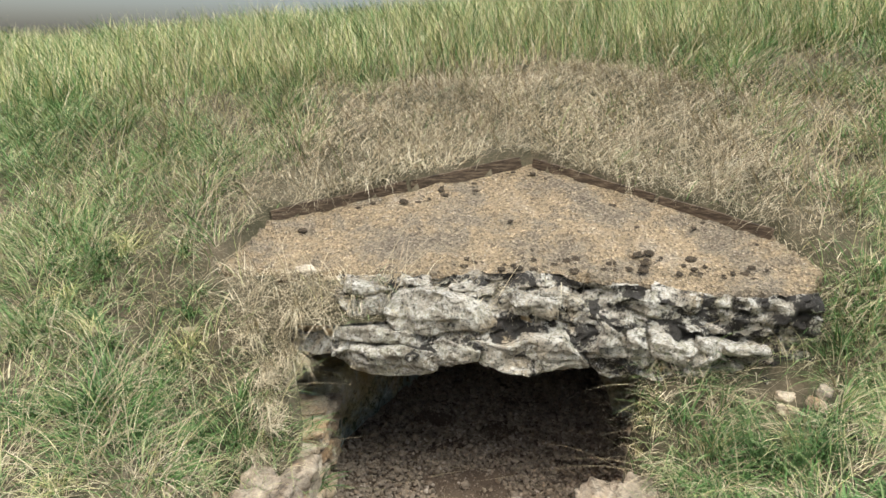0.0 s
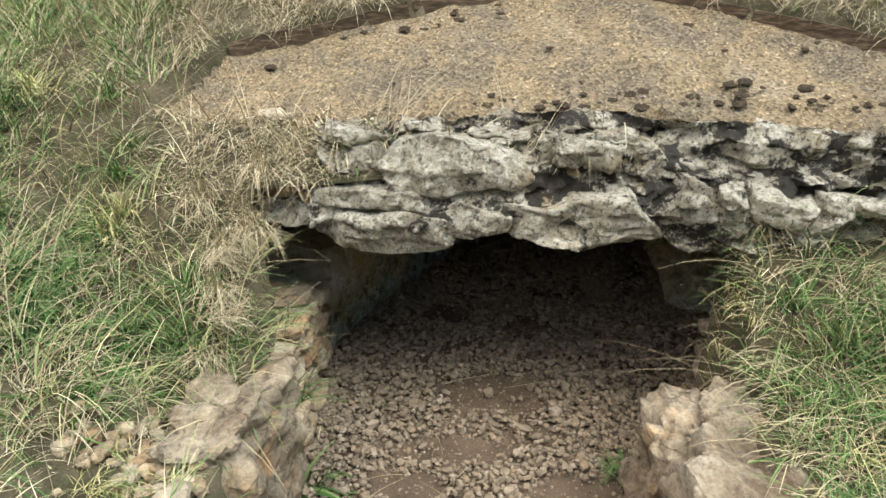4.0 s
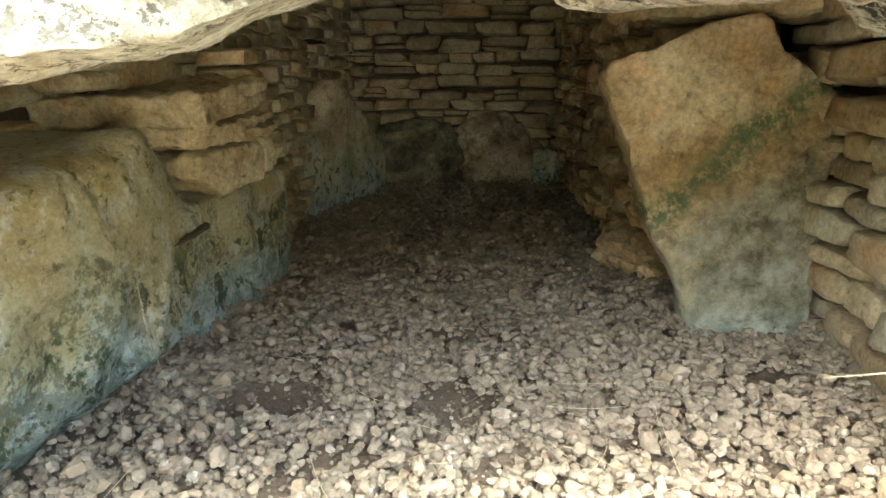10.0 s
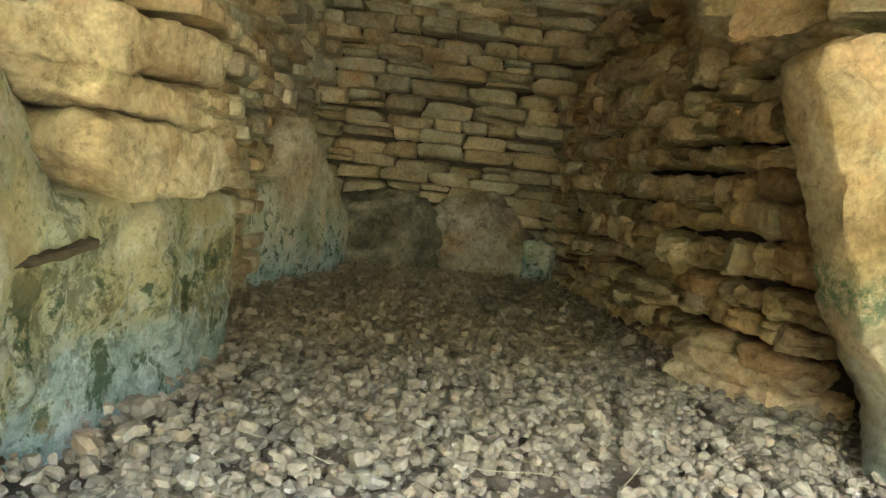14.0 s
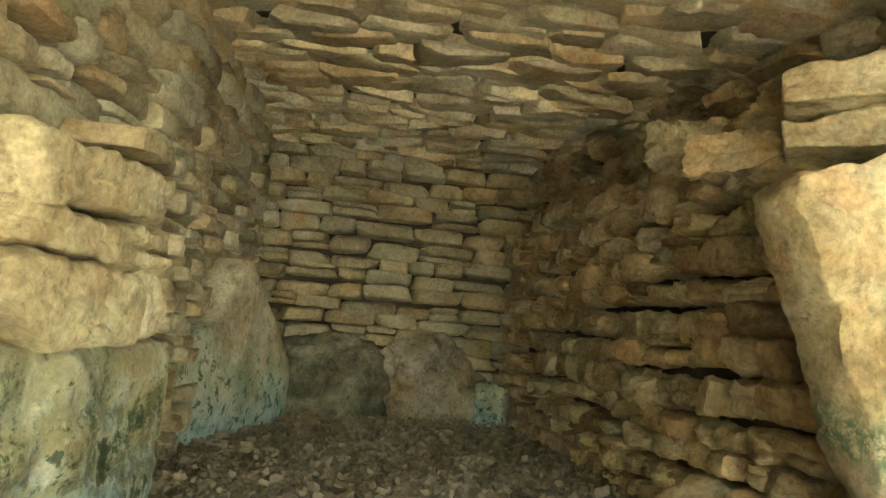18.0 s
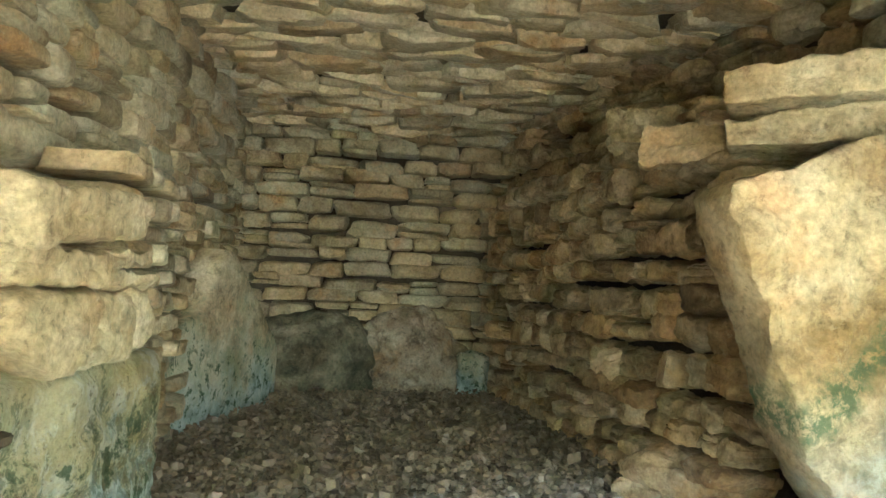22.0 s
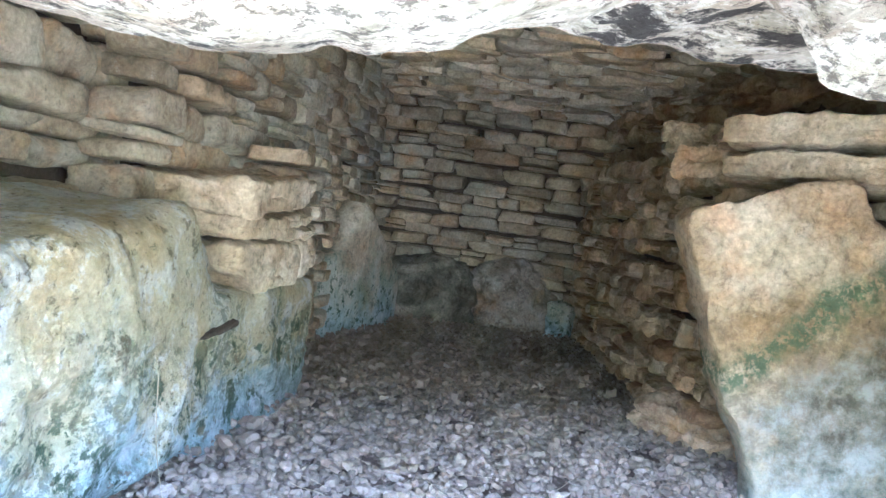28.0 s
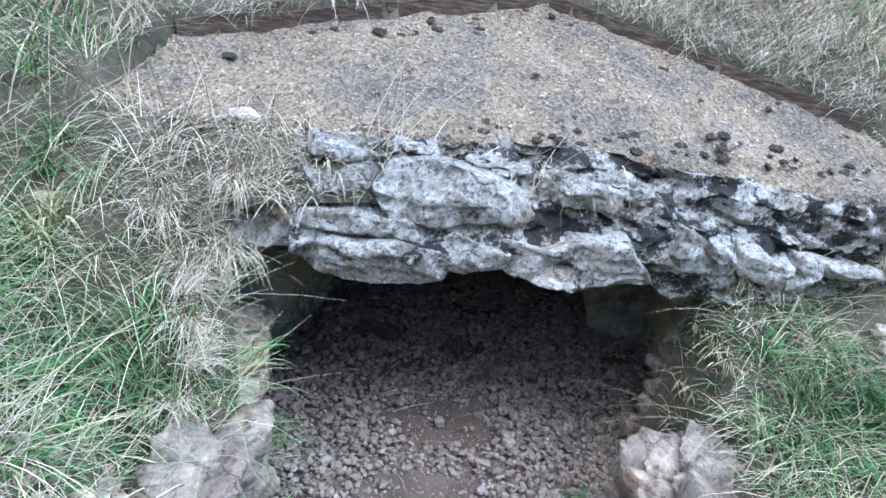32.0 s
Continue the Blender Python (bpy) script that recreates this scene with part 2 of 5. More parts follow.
def limestone(name, pale, mid, deep, algae=0.0, algae_top=0.45, seed_scale=1.0, per_stone=True, island=False, lime=0.0, cracks=0.0, rugged=0.6, band=False, rusty=0.75):
    """Warm oolitic limestone: ochre and cream clouds, pits with their shade put into the colour, and where wet a
    blue-green algae bloom low down.
    """
    m = Mat(name, 0.92)
    which = m.island() if island else m.random_ob()
    if per_stone:
        m.apart(which)
    cloud = m.noise(4.0 * seed_scale, 6, 0.64, distortion=0.4)
    col = m.ramp(cloud, (0.37, deep), (0.5, mid), (0.62, pale))
    if per_stone:
        tone = m.ramp(which, (0.0, (0.76, 0.69, 0.61)), (0.2, (0.92, 0.87, 0.81)), (0.4, (1.04, 1.02, 0.98)), (0.55, (1.16, 1.08, 0.96)), (0.7, (1.14, 0.98, 0.8)), (0.85, (0.95, 0.8, 0.66)), (1.0, (1.0, 0.97, 0.9)))
        col = m.mix(1.0, col, tone, "MULTIPLY")
    rust = m.ramp(m.noise(5.5, 4, 0.6), (0.56, 0.0), (0.72, rusty))
    col = m.mix(rust, col, (0.42, 0.25, 0.11))
    if lime:
        white = m.ramp(m.noise(3.6, 6, 0.65, distortion=0.8), (0.46, 0.0), (0.6, lime))
        col = m.mix(white, col, (0.66, 0.64, 0.53))
    grain = m.noise(70, 3, 0.7)
    col = m.mix(0.41, col, m.ramp(grain, (0.36, 0.5), (0.64, 1.4)), "MULTIPLY")
    mottle = m.noise(13, 8, 0.75, distortion=0.4)
    # mottled tone, plus colour shade for the hollows the same noise bumps below
    col = m.mix(rugged, col, m.ramp(mottle, (0.39, 0.5), (0.47, 0.98), (0.56, 1.1), (0.63, 1.35)), "MULTIPLY")
    # dark specks stand for shade in small pits
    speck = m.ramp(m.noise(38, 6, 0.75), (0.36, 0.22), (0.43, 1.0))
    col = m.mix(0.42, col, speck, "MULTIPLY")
    pale_fleck = m.ramp(m.noise(26, 7, 0.8), (0.58, 0.0), (0.64, 0.5))
    col = m.mix(pale_fleck, col, pale)
    # crack lines carry their shade in the colour, besides the bump
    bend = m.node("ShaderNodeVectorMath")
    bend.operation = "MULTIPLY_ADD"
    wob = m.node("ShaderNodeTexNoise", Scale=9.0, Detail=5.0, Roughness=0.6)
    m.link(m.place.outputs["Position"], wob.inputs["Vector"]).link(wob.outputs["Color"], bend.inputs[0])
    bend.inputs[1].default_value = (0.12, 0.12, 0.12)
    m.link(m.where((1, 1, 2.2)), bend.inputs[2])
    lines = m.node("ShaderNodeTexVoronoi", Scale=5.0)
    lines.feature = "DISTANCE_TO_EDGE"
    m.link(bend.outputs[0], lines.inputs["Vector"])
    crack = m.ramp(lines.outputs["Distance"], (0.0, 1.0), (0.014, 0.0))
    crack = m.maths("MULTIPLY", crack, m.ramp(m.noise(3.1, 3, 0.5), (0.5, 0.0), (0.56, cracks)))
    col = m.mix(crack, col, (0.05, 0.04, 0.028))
    if algae:
        uneven = m.maths("MULTIPLY", m.maths("SUBTRACT", m.noise(4.2, 7, 0.72), 0.5), 2.2)
        low = m.ramp(m.maths("ADD", m.maths("MULTIPLY", m.height(), 0.6 / algae_top), uneven), (0.3, algae), (0.75, 0.0))
        col = m.mix(m.maths("MULTIPLY", low, 0.65), col, m.ramp(m.noise(6, 6, 0.7), (0.38, (0.2, 0.27, 0.16)), (0.5, (0.4, 0.45, 0.34)), (0.62, (0.62, 0.63, 0.5))))
        foot = m.ramp(m.maths("ADD", m.maths("MULTIPLY", m.height(), 1.4 / algae_top), uneven), (0.2, 0.9 * algae), (0.7, 0.0))
        col = m.mix(foot, col, m.ramp(m.noise(10, 7, 0.75), (0.35, (0.13, 0.19, 0.17)), (0.5, (0.34, 0.43, 0.42)), (0.65, (0.55, 0.62, 0.6))))
        dark = m.ramp(m.noise(24, 8, 0.75), (0.53, 0.0), (0.58, 0.92))
        col = m.mix(m.maths("MULTIPLY", dark, low), col, (0.035, 0.075, 0.035))
    if band:
        sep = m.t.nodes.new("ShaderNodeSeparateXYZ")
        m.link(m.place.outputs["Position"], sep.inputs[0])
        rise = m.maths("MULTIPLY", m.maths("SUBTRACT", sep.outputs[0], 1.0), 0.95)
        away = m.maths("ADD", m.maths("SUBTRACT", m.maths("SUBTRACT", sep.outputs[2], 0.32), rise), m.maths("MULTIPLY", m.maths("SUBTRACT", m.noise(9, 6, 0.7), 0.5), 0.22))
        stripe = m.ramp(m.maths("ABSOLUTE", away), (0.025, 0.92), (0.09, 0.0))
        stripe = m.maths("MULTIPLY", stripe, m.ramp(m.noise(34, 7, 0.8), (0.42, 0.1), (0.52, 1.0)))
        col = m.mix(stripe, col, (0.085, 0.12, 0.06))
        pale = m.maths("MULTIPLY", m.ramp(m.maths("MULTIPLY", away, -1.0), (0.06, 0.0), (0.2, 0.75)), m.ramp(m.noise(5, 6, 0.7), (0.4, 0.3), (0.54, 1.0)))
        col = m.mix(pale, col, m.ramp(m.noise(13, 8, 0.76), (0.38, (0.055, 0.06, 0.036)), (0.48, (0.17, 0.165, 0.115)), (0.6, (0.3, 0.305, 0.245))))
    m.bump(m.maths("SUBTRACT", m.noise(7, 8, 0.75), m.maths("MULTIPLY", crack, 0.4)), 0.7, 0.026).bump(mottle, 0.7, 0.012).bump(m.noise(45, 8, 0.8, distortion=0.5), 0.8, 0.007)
    return m.done(col)


def damp_boulder(name, foot_top=0.19):
    """Pale pitted boulder stone: cream and ochre, white lime, fine green-black specks, blue at the very foot."""
    m = Mat(name, 0.9)
    col = m.ramp(m.noise(4.5, 6, 0.68), (0.33, (0.5, 0.38, 0.18)), (0.46, (0.6, 0.52, 0.31)), (0.58, (0.66, 0.61, 0.42)), (0.7, (0.7, 0.67, 0.53)))
    white = m.ramp(m.noise(9, 8, 0.74), (0.52, 0.0), (0.58, 0.7))
    col = m.mix(white, col, (0.74, 0.72, 0.62))
    spread = m.maths("SUBTRACT", m.noise(3.4, 5, 0.66), m.maths("MULTIPLY", m.height(), 0.45))
    olive = m.ramp(spread, (0.16, 0.0), (0.46, 0.5))
    col = m.mix(m.maths("MULTIPLY", olive, m.ramp(m.noise(14, 7, 0.75), (0.4, 0.35), (0.55, 1.0))), col, (0.3, 0.34, 0.19))
    foot = m.ramp(m.maths("ADD", m.maths("MULTIPLY", m.height(), 1.0 / foot_top), m.maths("MULTIPLY", m.maths("SUBTRACT", m.noise(5, 6, 0.68), 0.5), 4.0)), (0.55, 0.85), (1.5, 0.0))
    col = m.mix(foot, col, m.ramp(m.noise(16, 7, 0.75), (0.36, (0.2, 0.28, 0.26)), (0.5, (0.42, 0.52, 0.5)), (0.64, (0.62, 0.69, 0.67))))
    grain = m.noise(30, 7, 0.78)
    tiny = m.ramp(m.maths("ADD", grain, m.maths("MULTIPLY", m.maths("SUBTRACT", spread, 0.35), 0.55)), (0.54, 0.0), (0.59, 0.55))
    tiny = m.maths("MULTIPLY", tiny, m.ramp(m.height(), (0.02, 0.35), (0.16, 1.0)))
    col = m.mix(tiny, col, (0.055, 0.075, 0.035))
    blotch = m.maths("MULTIPLY", m.ramp(m.noise(10, 8, 0.74), (0.535, 0.0), (0.575, 0.85)), m.ramp(m.height(), (0.24, 1.0), (0.4, 0.0)))
    col = m.mix(blotch, col, (0.035, 0.07, 0.03))
    # pits are bumped in below; their shade is painted here as dark brown
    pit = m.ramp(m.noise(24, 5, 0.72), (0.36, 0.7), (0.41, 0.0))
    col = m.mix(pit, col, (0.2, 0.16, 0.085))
    col = m.mix(0.55, col, m.ramp(m.noise(75, 3, 0.7), (0.25, 0.5), (0.75, 1.3)), "MULTIPLY")
    m.bump(m.noise(6, 8, 0.76), 0.9, 0.07).bump(m.maths("SUBTRACT", m.noise(20, 4, 0.7), m.maths("MULTIPLY", pit, 0.6)), 1.0, 0.034).bump(m.noise(55, 8, 0.8), 1.0, 0.012)
    return m.done(col)


def lichen_stone(name, dirt=0.56):
    """Weathered outdoor limestone: grey, with white and black lichen patches."""
    m = Mat(name, 0.95)
    col = m.ramp(m.noise(4.5, 6, 0.68, distortion=0.5), (0.36, (0.17, 0.15, 0.11)), (0.45, (0.29, 0.262, 0.2)), (0.54, (0.4, 0.37, 0.295)), (0.64, (0.53, 0.5, 0.42)))
    ochre = m.ramp(m.noise(2.7, 4, 0.6), (0.5, 0.0), (0.68, 0.6))
    col = m.mix(ochre, col, (0.33, 0.24, 0.12))
    white = m.ramp(m.noise(9, 8, 0.78, distortion=0.3), (0.49, 0.0), (0.54, 0.8))
    col = m.mix(white, col, (0.6, 0.58, 0.5))
    olive = m.ramp(m.noise(9, 7, 0.75), (0.52, 0.0), (0.6, 0.6))
    col = m.mix(olive, col, (0.2, 0.185, 0.1))
    fleck = m.ramp(m.noise(48, 7, 0.8), (0.53, 0.0), (0.57, 0.8))
    col = m.mix(fleck, col, (0.06, 0.052, 0.04))
    black = m.ramp(m.noise(7.5, 7, 0.74, distortion=0.25), (dirt, 0.0), (dirt + 0.05, 0.95))
    col = m.mix(black, col, (0.022, 0.02, 0.017))
    col = m.mix(0.6, col, m.ramp(m.noise(60, 4, 0.7), (0.3, 0.45), (0.7, 1.3)), "MULTIPLY")
    m.bump(m.noise(10, 8, 0.78), 0.8, 0.03).bump(m.noise(42, 8, 0.8), 0.9, 0.011)
    return m.done(col)


def roof_mortar():
    """Old gravelly mortar, tan and ochre, with dark weathered blotches and moss pits."""
    m = Mat("weathered_mortar", 0.96)
    col = m.ramp(m.noise(3.2, 7, 0.7), (0.34, (0.16, 0.133, 0.093)), (0.45, (0.2, 0.165, 0.112)), (0.55, (0.262, 0.2, 0.118)), (0.68, (0.3, 0.25, 0.175)))
    grit = m.cells(90)
    col = m.mix(0.8, col, m.ramp(grit.outputs["Color"], (0.1, 0.3), (0.5, 0.85), (0.8, 1.15), (0.95, 1.9)), "MULTIPLY")
    chip = m.cells(38)
    col = m.mix(m.ramp(chip.outputs["Distance"], (0.16, 0.7), (0.24, 0.0)), col, m.ramp(chip.outputs["Color"], (0.2, (0.08, 0.06, 0.04)), (0.5, (0.22, 0.18, 0.125)), (0.85, (0.38, 0.34, 0.27))))
    dark = m.ramp(m.noise(11, 7, 0.78, distortion=0.8), (0.6, 0.0), (0.64, 0.85))
    col = m.mix(dark, col, (0.045, 0.036, 0.025))
    m.bump(grit.outputs["Distance"], 0.8, 0.012).bump(m.noise(16, 7, 0.75), 0.9, 0.02)
    return m.done(col)


def earth(name, a, b, c, scale=3.0):
    m = Mat(name, 0.97)
    col = m.ramp(m.noise(scale, 7, 0.7), (0.3, a), (0.5, b), (0.7, c))
    col = m.mix(0.6, col, m.ramp(m.noise(90, 4, 0.75), (0.3, 0.5), (0.72, 1.5)), "MULTIPLY")
    m.bump(m.noise(22, 7, 0.75), 0.8, 0.02).bump(m.noise(130, 4, 0.7), 0.6, 0.004)
    return m.done(col)


def pebble_mat(name, island):
    m = Mat(name, 0.9)
    which = m.island() if island else m.random_ob()
    col = m.ramp(which, (0.0, (0.145, 0.114, 0.082)), (0.25, (0.182, 0.145, 0.103)), (0.5, (0.214, 0.171, 0.121)), (0.75, (0.246, 0.2, 0.146)), (0.9, (0.207, 0.152, 0.098)), (1.0, (0.32, 0.276, 0.216)))
    col = m.mix(0.7, col, m.ramp(m.noise(60, 5, 0.7), (0.3, 0.6), (0.7, 1.3)), "MULTIPLY")
    m.bump(m.noise(90, 5, 0.7), 0.6, 0.006)
    return m.done(col)


def blade_mat(name, *stops):
    m = Mat(name, 0.62)
    col = m.ramp(m.island(), *stops)
    col = m.mix(0.7, col, m.ramp(m.noise(1.6, 3, 0.6), (0.3, 0.65), (0.7, 1.25)), "MULTIPLY")
    m.b.inputs["Specular IOR Level"].default_value = 0.3
    return m.done(col)


def wood_mat():
    m = Mat("weathered_board", 0.85)
    col = m.ramp(m.noise(12, 6, 0.7, (1, 1, 6)), (0.35, (0.03, 0.022, 0.014)), (0.52, (0.085, 0.06, 0.038)), (0.65, (0.17, 0.13, 0.085)))
    m.bump(m.noise(40, 5, 0.7, (0.4, 0.4, 5)), 0.6, 0.005)
    return m.done(col)


PALE, MID, DEEP = (0.45, 0.415, 0.305), (0.385, 0.342, 0.235), (0.285, 0.24, 0.157)
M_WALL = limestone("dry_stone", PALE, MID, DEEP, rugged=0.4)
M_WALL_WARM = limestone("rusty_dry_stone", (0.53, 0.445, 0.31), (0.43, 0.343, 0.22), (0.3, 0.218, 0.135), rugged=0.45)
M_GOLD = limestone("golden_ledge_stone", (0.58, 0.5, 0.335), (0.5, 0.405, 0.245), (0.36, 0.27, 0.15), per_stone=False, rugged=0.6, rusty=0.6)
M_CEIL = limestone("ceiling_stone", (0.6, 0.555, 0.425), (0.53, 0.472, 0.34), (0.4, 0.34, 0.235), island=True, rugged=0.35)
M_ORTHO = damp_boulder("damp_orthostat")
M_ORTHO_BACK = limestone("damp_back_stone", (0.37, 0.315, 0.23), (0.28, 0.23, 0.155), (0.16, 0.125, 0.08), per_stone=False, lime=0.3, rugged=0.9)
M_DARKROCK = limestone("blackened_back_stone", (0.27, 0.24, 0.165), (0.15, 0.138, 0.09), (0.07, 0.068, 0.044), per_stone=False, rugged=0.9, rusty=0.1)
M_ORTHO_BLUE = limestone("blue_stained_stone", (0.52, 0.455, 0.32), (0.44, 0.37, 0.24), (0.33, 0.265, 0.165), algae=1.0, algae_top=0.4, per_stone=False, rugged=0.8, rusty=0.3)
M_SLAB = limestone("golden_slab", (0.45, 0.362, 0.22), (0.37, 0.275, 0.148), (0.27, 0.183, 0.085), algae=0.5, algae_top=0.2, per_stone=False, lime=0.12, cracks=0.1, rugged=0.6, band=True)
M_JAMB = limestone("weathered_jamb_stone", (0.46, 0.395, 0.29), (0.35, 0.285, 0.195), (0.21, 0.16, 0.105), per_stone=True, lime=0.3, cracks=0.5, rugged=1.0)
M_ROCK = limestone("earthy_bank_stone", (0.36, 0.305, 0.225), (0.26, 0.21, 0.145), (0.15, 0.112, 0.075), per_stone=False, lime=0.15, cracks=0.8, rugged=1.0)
M_CORE = earth("dark_wall_core", (0.05, 0.04, 0.028), (0.08, 0.062, 0.04), (0.12, 0.09, 0.055))
M_LICHEN = lichen_stone("lichen_limestone", 0.585)
M_FRONT = lichen_stone("black_crusted_rubble", 0.48)
M_MORTAR = roof_mortar()
M_SOIL = earth("bare_soil", (0.068, 0.05, 0.034), (0.108, 0.079, 0.053), (0.152, 0.114, 0.077))
M_BOUNCE = earth("pale_bounce_ground", (0.18, 0.15, 0.105), (0.3, 0.26, 0.2), (0.42, 0.38, 0.31), 4.0)
M_TURF = earth("turf_soil", (0.04, 0.04, 0.02), (0.082, 0.072, 0.042), (0.145, 0.118, 0.076), 5.0)
M_PEB = pebble_mat("chippings", True)
M_PEB1 = pebble_mat("single_chipping", False)
M_WOOD = wood_mat()
M_GREEN = blade_mat("green_grass", (0.0, (0.035, 0.085, 0.02)), (0.3, (0.085, 0.18, 0.042)), (0.6, (0.16, 0.265, 0.085)), (0.84, (0.29, 0.315, 0.14)), (0.94, (0.46, 0.41, 0.25)), (1.0, (0.58, 0.51, 0.34)))
M_DRY = blade_mat("dry_grass", (0.0, (0.22, 0.18, 0.11)), (0.4, (0.4, 0.34, 0.215)), (0.75, (0.56, 0.49, 0.325)), (1.0, (0.72, 0.65, 0.46)))
M_PALE = blade_mat("seeding_grass", (0.0, (0.24, 0.28, 0.09)), (0.4, (0.42, 0.41, 0.17)), (0.8, (0.6, 0.53, 0.28)), (1.0, (0.72, 0.64, 0.42)))
M_STRAW = blade_mat("straw", (0.0, (0.26, 0.2, 0.115)), (1.0, (0.42, 0.355, 0.225)))
M_FRESH = blade_mat("fresh_grass", (0.0, (0.045, 0.1, 0.028)), (0.6, (0.095, 0.185, 0.05)), (1.0, (0.2, 0.27, 0.1)))


# ---- the ground and the mound ----
def roof_plane(x, y):
    return 1.711 + 0.0929 * (x - 0.5) + 0.4473 * (y - 4.18)


ROOF = [(-1.02, 3.86), (0.5, 4.19), (1.70, 3.40), (1.84, 3.12), (1.70, 2.98), (1.3, 3.0), (0.9, 3.16), (0.4, 3.27), (-0.1, 3.3), (-0.6, 3.36), (-1.25, 3.46)]


def inside(px, py, poly):
    res = np.zeros(px.shape, bool)
    for i in range(len(poly)):
        (x0, y0), (x1, y1) = poly[i], poly[(i + 1) % len(poly)]
        if y0 != y1:
            hit = ((y0 > py) != (y1 > py)) & (px < (x1 - x0) * (py - y0) / (y1 - y0) + x0)
            res ^= hit
    return res


def cut_edges(y):
    """The left and right edge of the dug way in at y."""
    return np.interp(y, [0.9, 2.0, 2.8, 3.2], [-1.1, -0.68, -0.68, -0.76]), np.interp(y, [0.9, 2.0, 2.4, 2.75, 2.95, 3.2], [1.3, 0.9, 0.92, 1.0, 1.02, 1.02])


def ground_z(x, y):
    x, y = np.asarray(x, float), np.asarray(y, float)
    xc = np.clip(x, -4.5, 3.5)
    plane = 1.711 + 0.0929 * (xc - 0.5)
    u = y - 4.18
    up = plane + 0.06 + np.where(u < 0.2, 0.4473 * u, 0.0895 + 0.4473 * (np.clip(u - 0.2, 0, 4) - np.clip(u - 0.2, 0, 4) ** 2 / 8))
    up = up - 0.09 * np.clip(u - 4.2, 0, 30)
    edge = np.interp(x, [-3, -1.3, -0.5, 0.6, 1.4, 1.9, 3.2], [3.2, 3.44, 3.36, 3.30, 3.38, 3.22, 2.8])
    down = plane + 0.4473 * (edge - 4.18) - np.interp(x, [0.7, 1.0, 1.7, 2.2], [0.98, 1.2, 1.2, 0.98]) * (edge - y)
    bank = 0.47 + np.where(x < 0, 0.85 * np.clip(-x - 0.95, 0, 0.65), 0.62 * np.clip(x - 0.98, 0, 0.7))
    bank = bank * np.clip((y - 0.9) / 0.9, 0, 1) * np.clip((5.5 - np.abs(x)) / 3.0, 0, 1)
    z = np.minimum(up, np.maximum(down, bank))
    # climbs to an unseen hillside, added to keep low sky light from the chamber
    away = np.interp(-y, [-2.25, -1.9, 0.3, 2, 14, 20, 40], [-0.01, 0.06, 0.86, 1.3, 7.5, 9.5, 11.0])
    rough = 0.045 * fbm(np.stack([x * 2.2, y * 2.2, 0 * x], -1), 3, 4)
    far = np.clip((np.abs(x) - 30) / 60, 0, 1)
    z = np.maximum(z + rough, away + rough * 0.5)
    z = z * (1 - far) + away * far
    left, right = cut_edges(y)
    side = np.clip(np.minimum(x - left, right - x) / 0.07, 0, 1)
    cut = side * (y < 3.14)
    return z * (1 - cut) + (away - 0.03) * cut


def build_ground():
    xs = np.r_[-900, -300, -120, -60, -30, -18, -12, -9, np.arange(-7, -2.4, 0.2), np.arange(-2.4, 2.5, 0.05), np.arange(2.6, 7, 0.2), 9, 12, 18, 30, 60, 120, 300, 900]
    ys = np.r_[-900, -300, -120, -50, -20, -8, -4, -2, np.arange(-1, 1.8, 0.15), np.arange(1.8, 4.8, 0.05), np.arange(4.8, 10, 0.15), 11, 13, 16, 20, 30, 50, 120, 300, 900]
    gx, gy = np.meshgrid(xs, ys)
    gz = ground_z(gx, gy)
    low = inside(gx, gy, ROOF)
    gz = np.where(low, roof_plane(gx, gy) - 0.12, gz)
    left, right = cut_edges(gy)
    way = (gx > left) & (gx < right) & (gy < 3.14)
    verts = np.stack([gx, gy, gz], -1).reshape(-1, 3)
    n = len(xs)
    faces = []
    for j in range(len(ys) - 1):
        for i in range(n - 1):
            q = way[j:j + 2, i:i + 2]
            if q.any() and not q.all() and 3.0 < ys[j] < 3.2 and q[0].any() and not q[1].any():
                continue
            faces.append((j * n + i, j * n + i + 1, (j + 1) * n + i + 1, (j + 1) * n + i))
    tagged(new("ground", quick_mesh("ground", verts, faces, M_TURF)), "turf-covered earth of the mound, its field and an unseen hillside added to shut out low sky", "ground", kind="structure")


build_ground()

# unseen pale ground up to the tomb, added to bounce light inside
def bounce_spread(x, y):
    """Over 0 where the added pale ground covers the turf, with a ragged edge."""
    half = np.interp(y, [-3.2, -2.4, -1.0, 0.6, 1.2, 1.7, 2.12], [0.2, 0.9, 1.35, 1.4, 1.1, 1.0, 0.95])
    return half - np.abs(x - 0.12 + 0.15 * np.sin(y * 1.3)) + 0.22 * fbm(np.stack([x * 2.1, y * 2.1, 0 * x], -1), 55, 4)


def build_bounce_ground():
    xs, ys = np.arange(-2.0, 2.21, 0.04), np.arange(-3.2, 2.11, 0.04)
    gx, gy = np.meshgrid(xs, ys)
    gz = np.maximum(ground_z(gx, gy), -0.024) + 0.012 + 0.006 * fbm(np.stack([gx * 9, gy * 9, 0 * gx], -1), 56, 2)
    ok = bounce_spread(gx, gy) > 0
    n = len(xs)
    faces = [(j * n + i, j * n + i + 1, (j + 1) * n + i + 1, (j + 1) * n + i) for j in range(len(ys) - 1) for i in range(n - 1) if ok[j, i] and (ys[j] < 1.2 or -0.64 < xs[i] < 0.82)]
    tagged(new("path", quick_mesh("path", np.stack([gx, gy, gz], -1).reshape(-1, 3), faces, M_BOUNCE)), "unseen pale ground added before the tomb to bounce light into the chamber", "path", kind="structure")


build_bounce_ground()

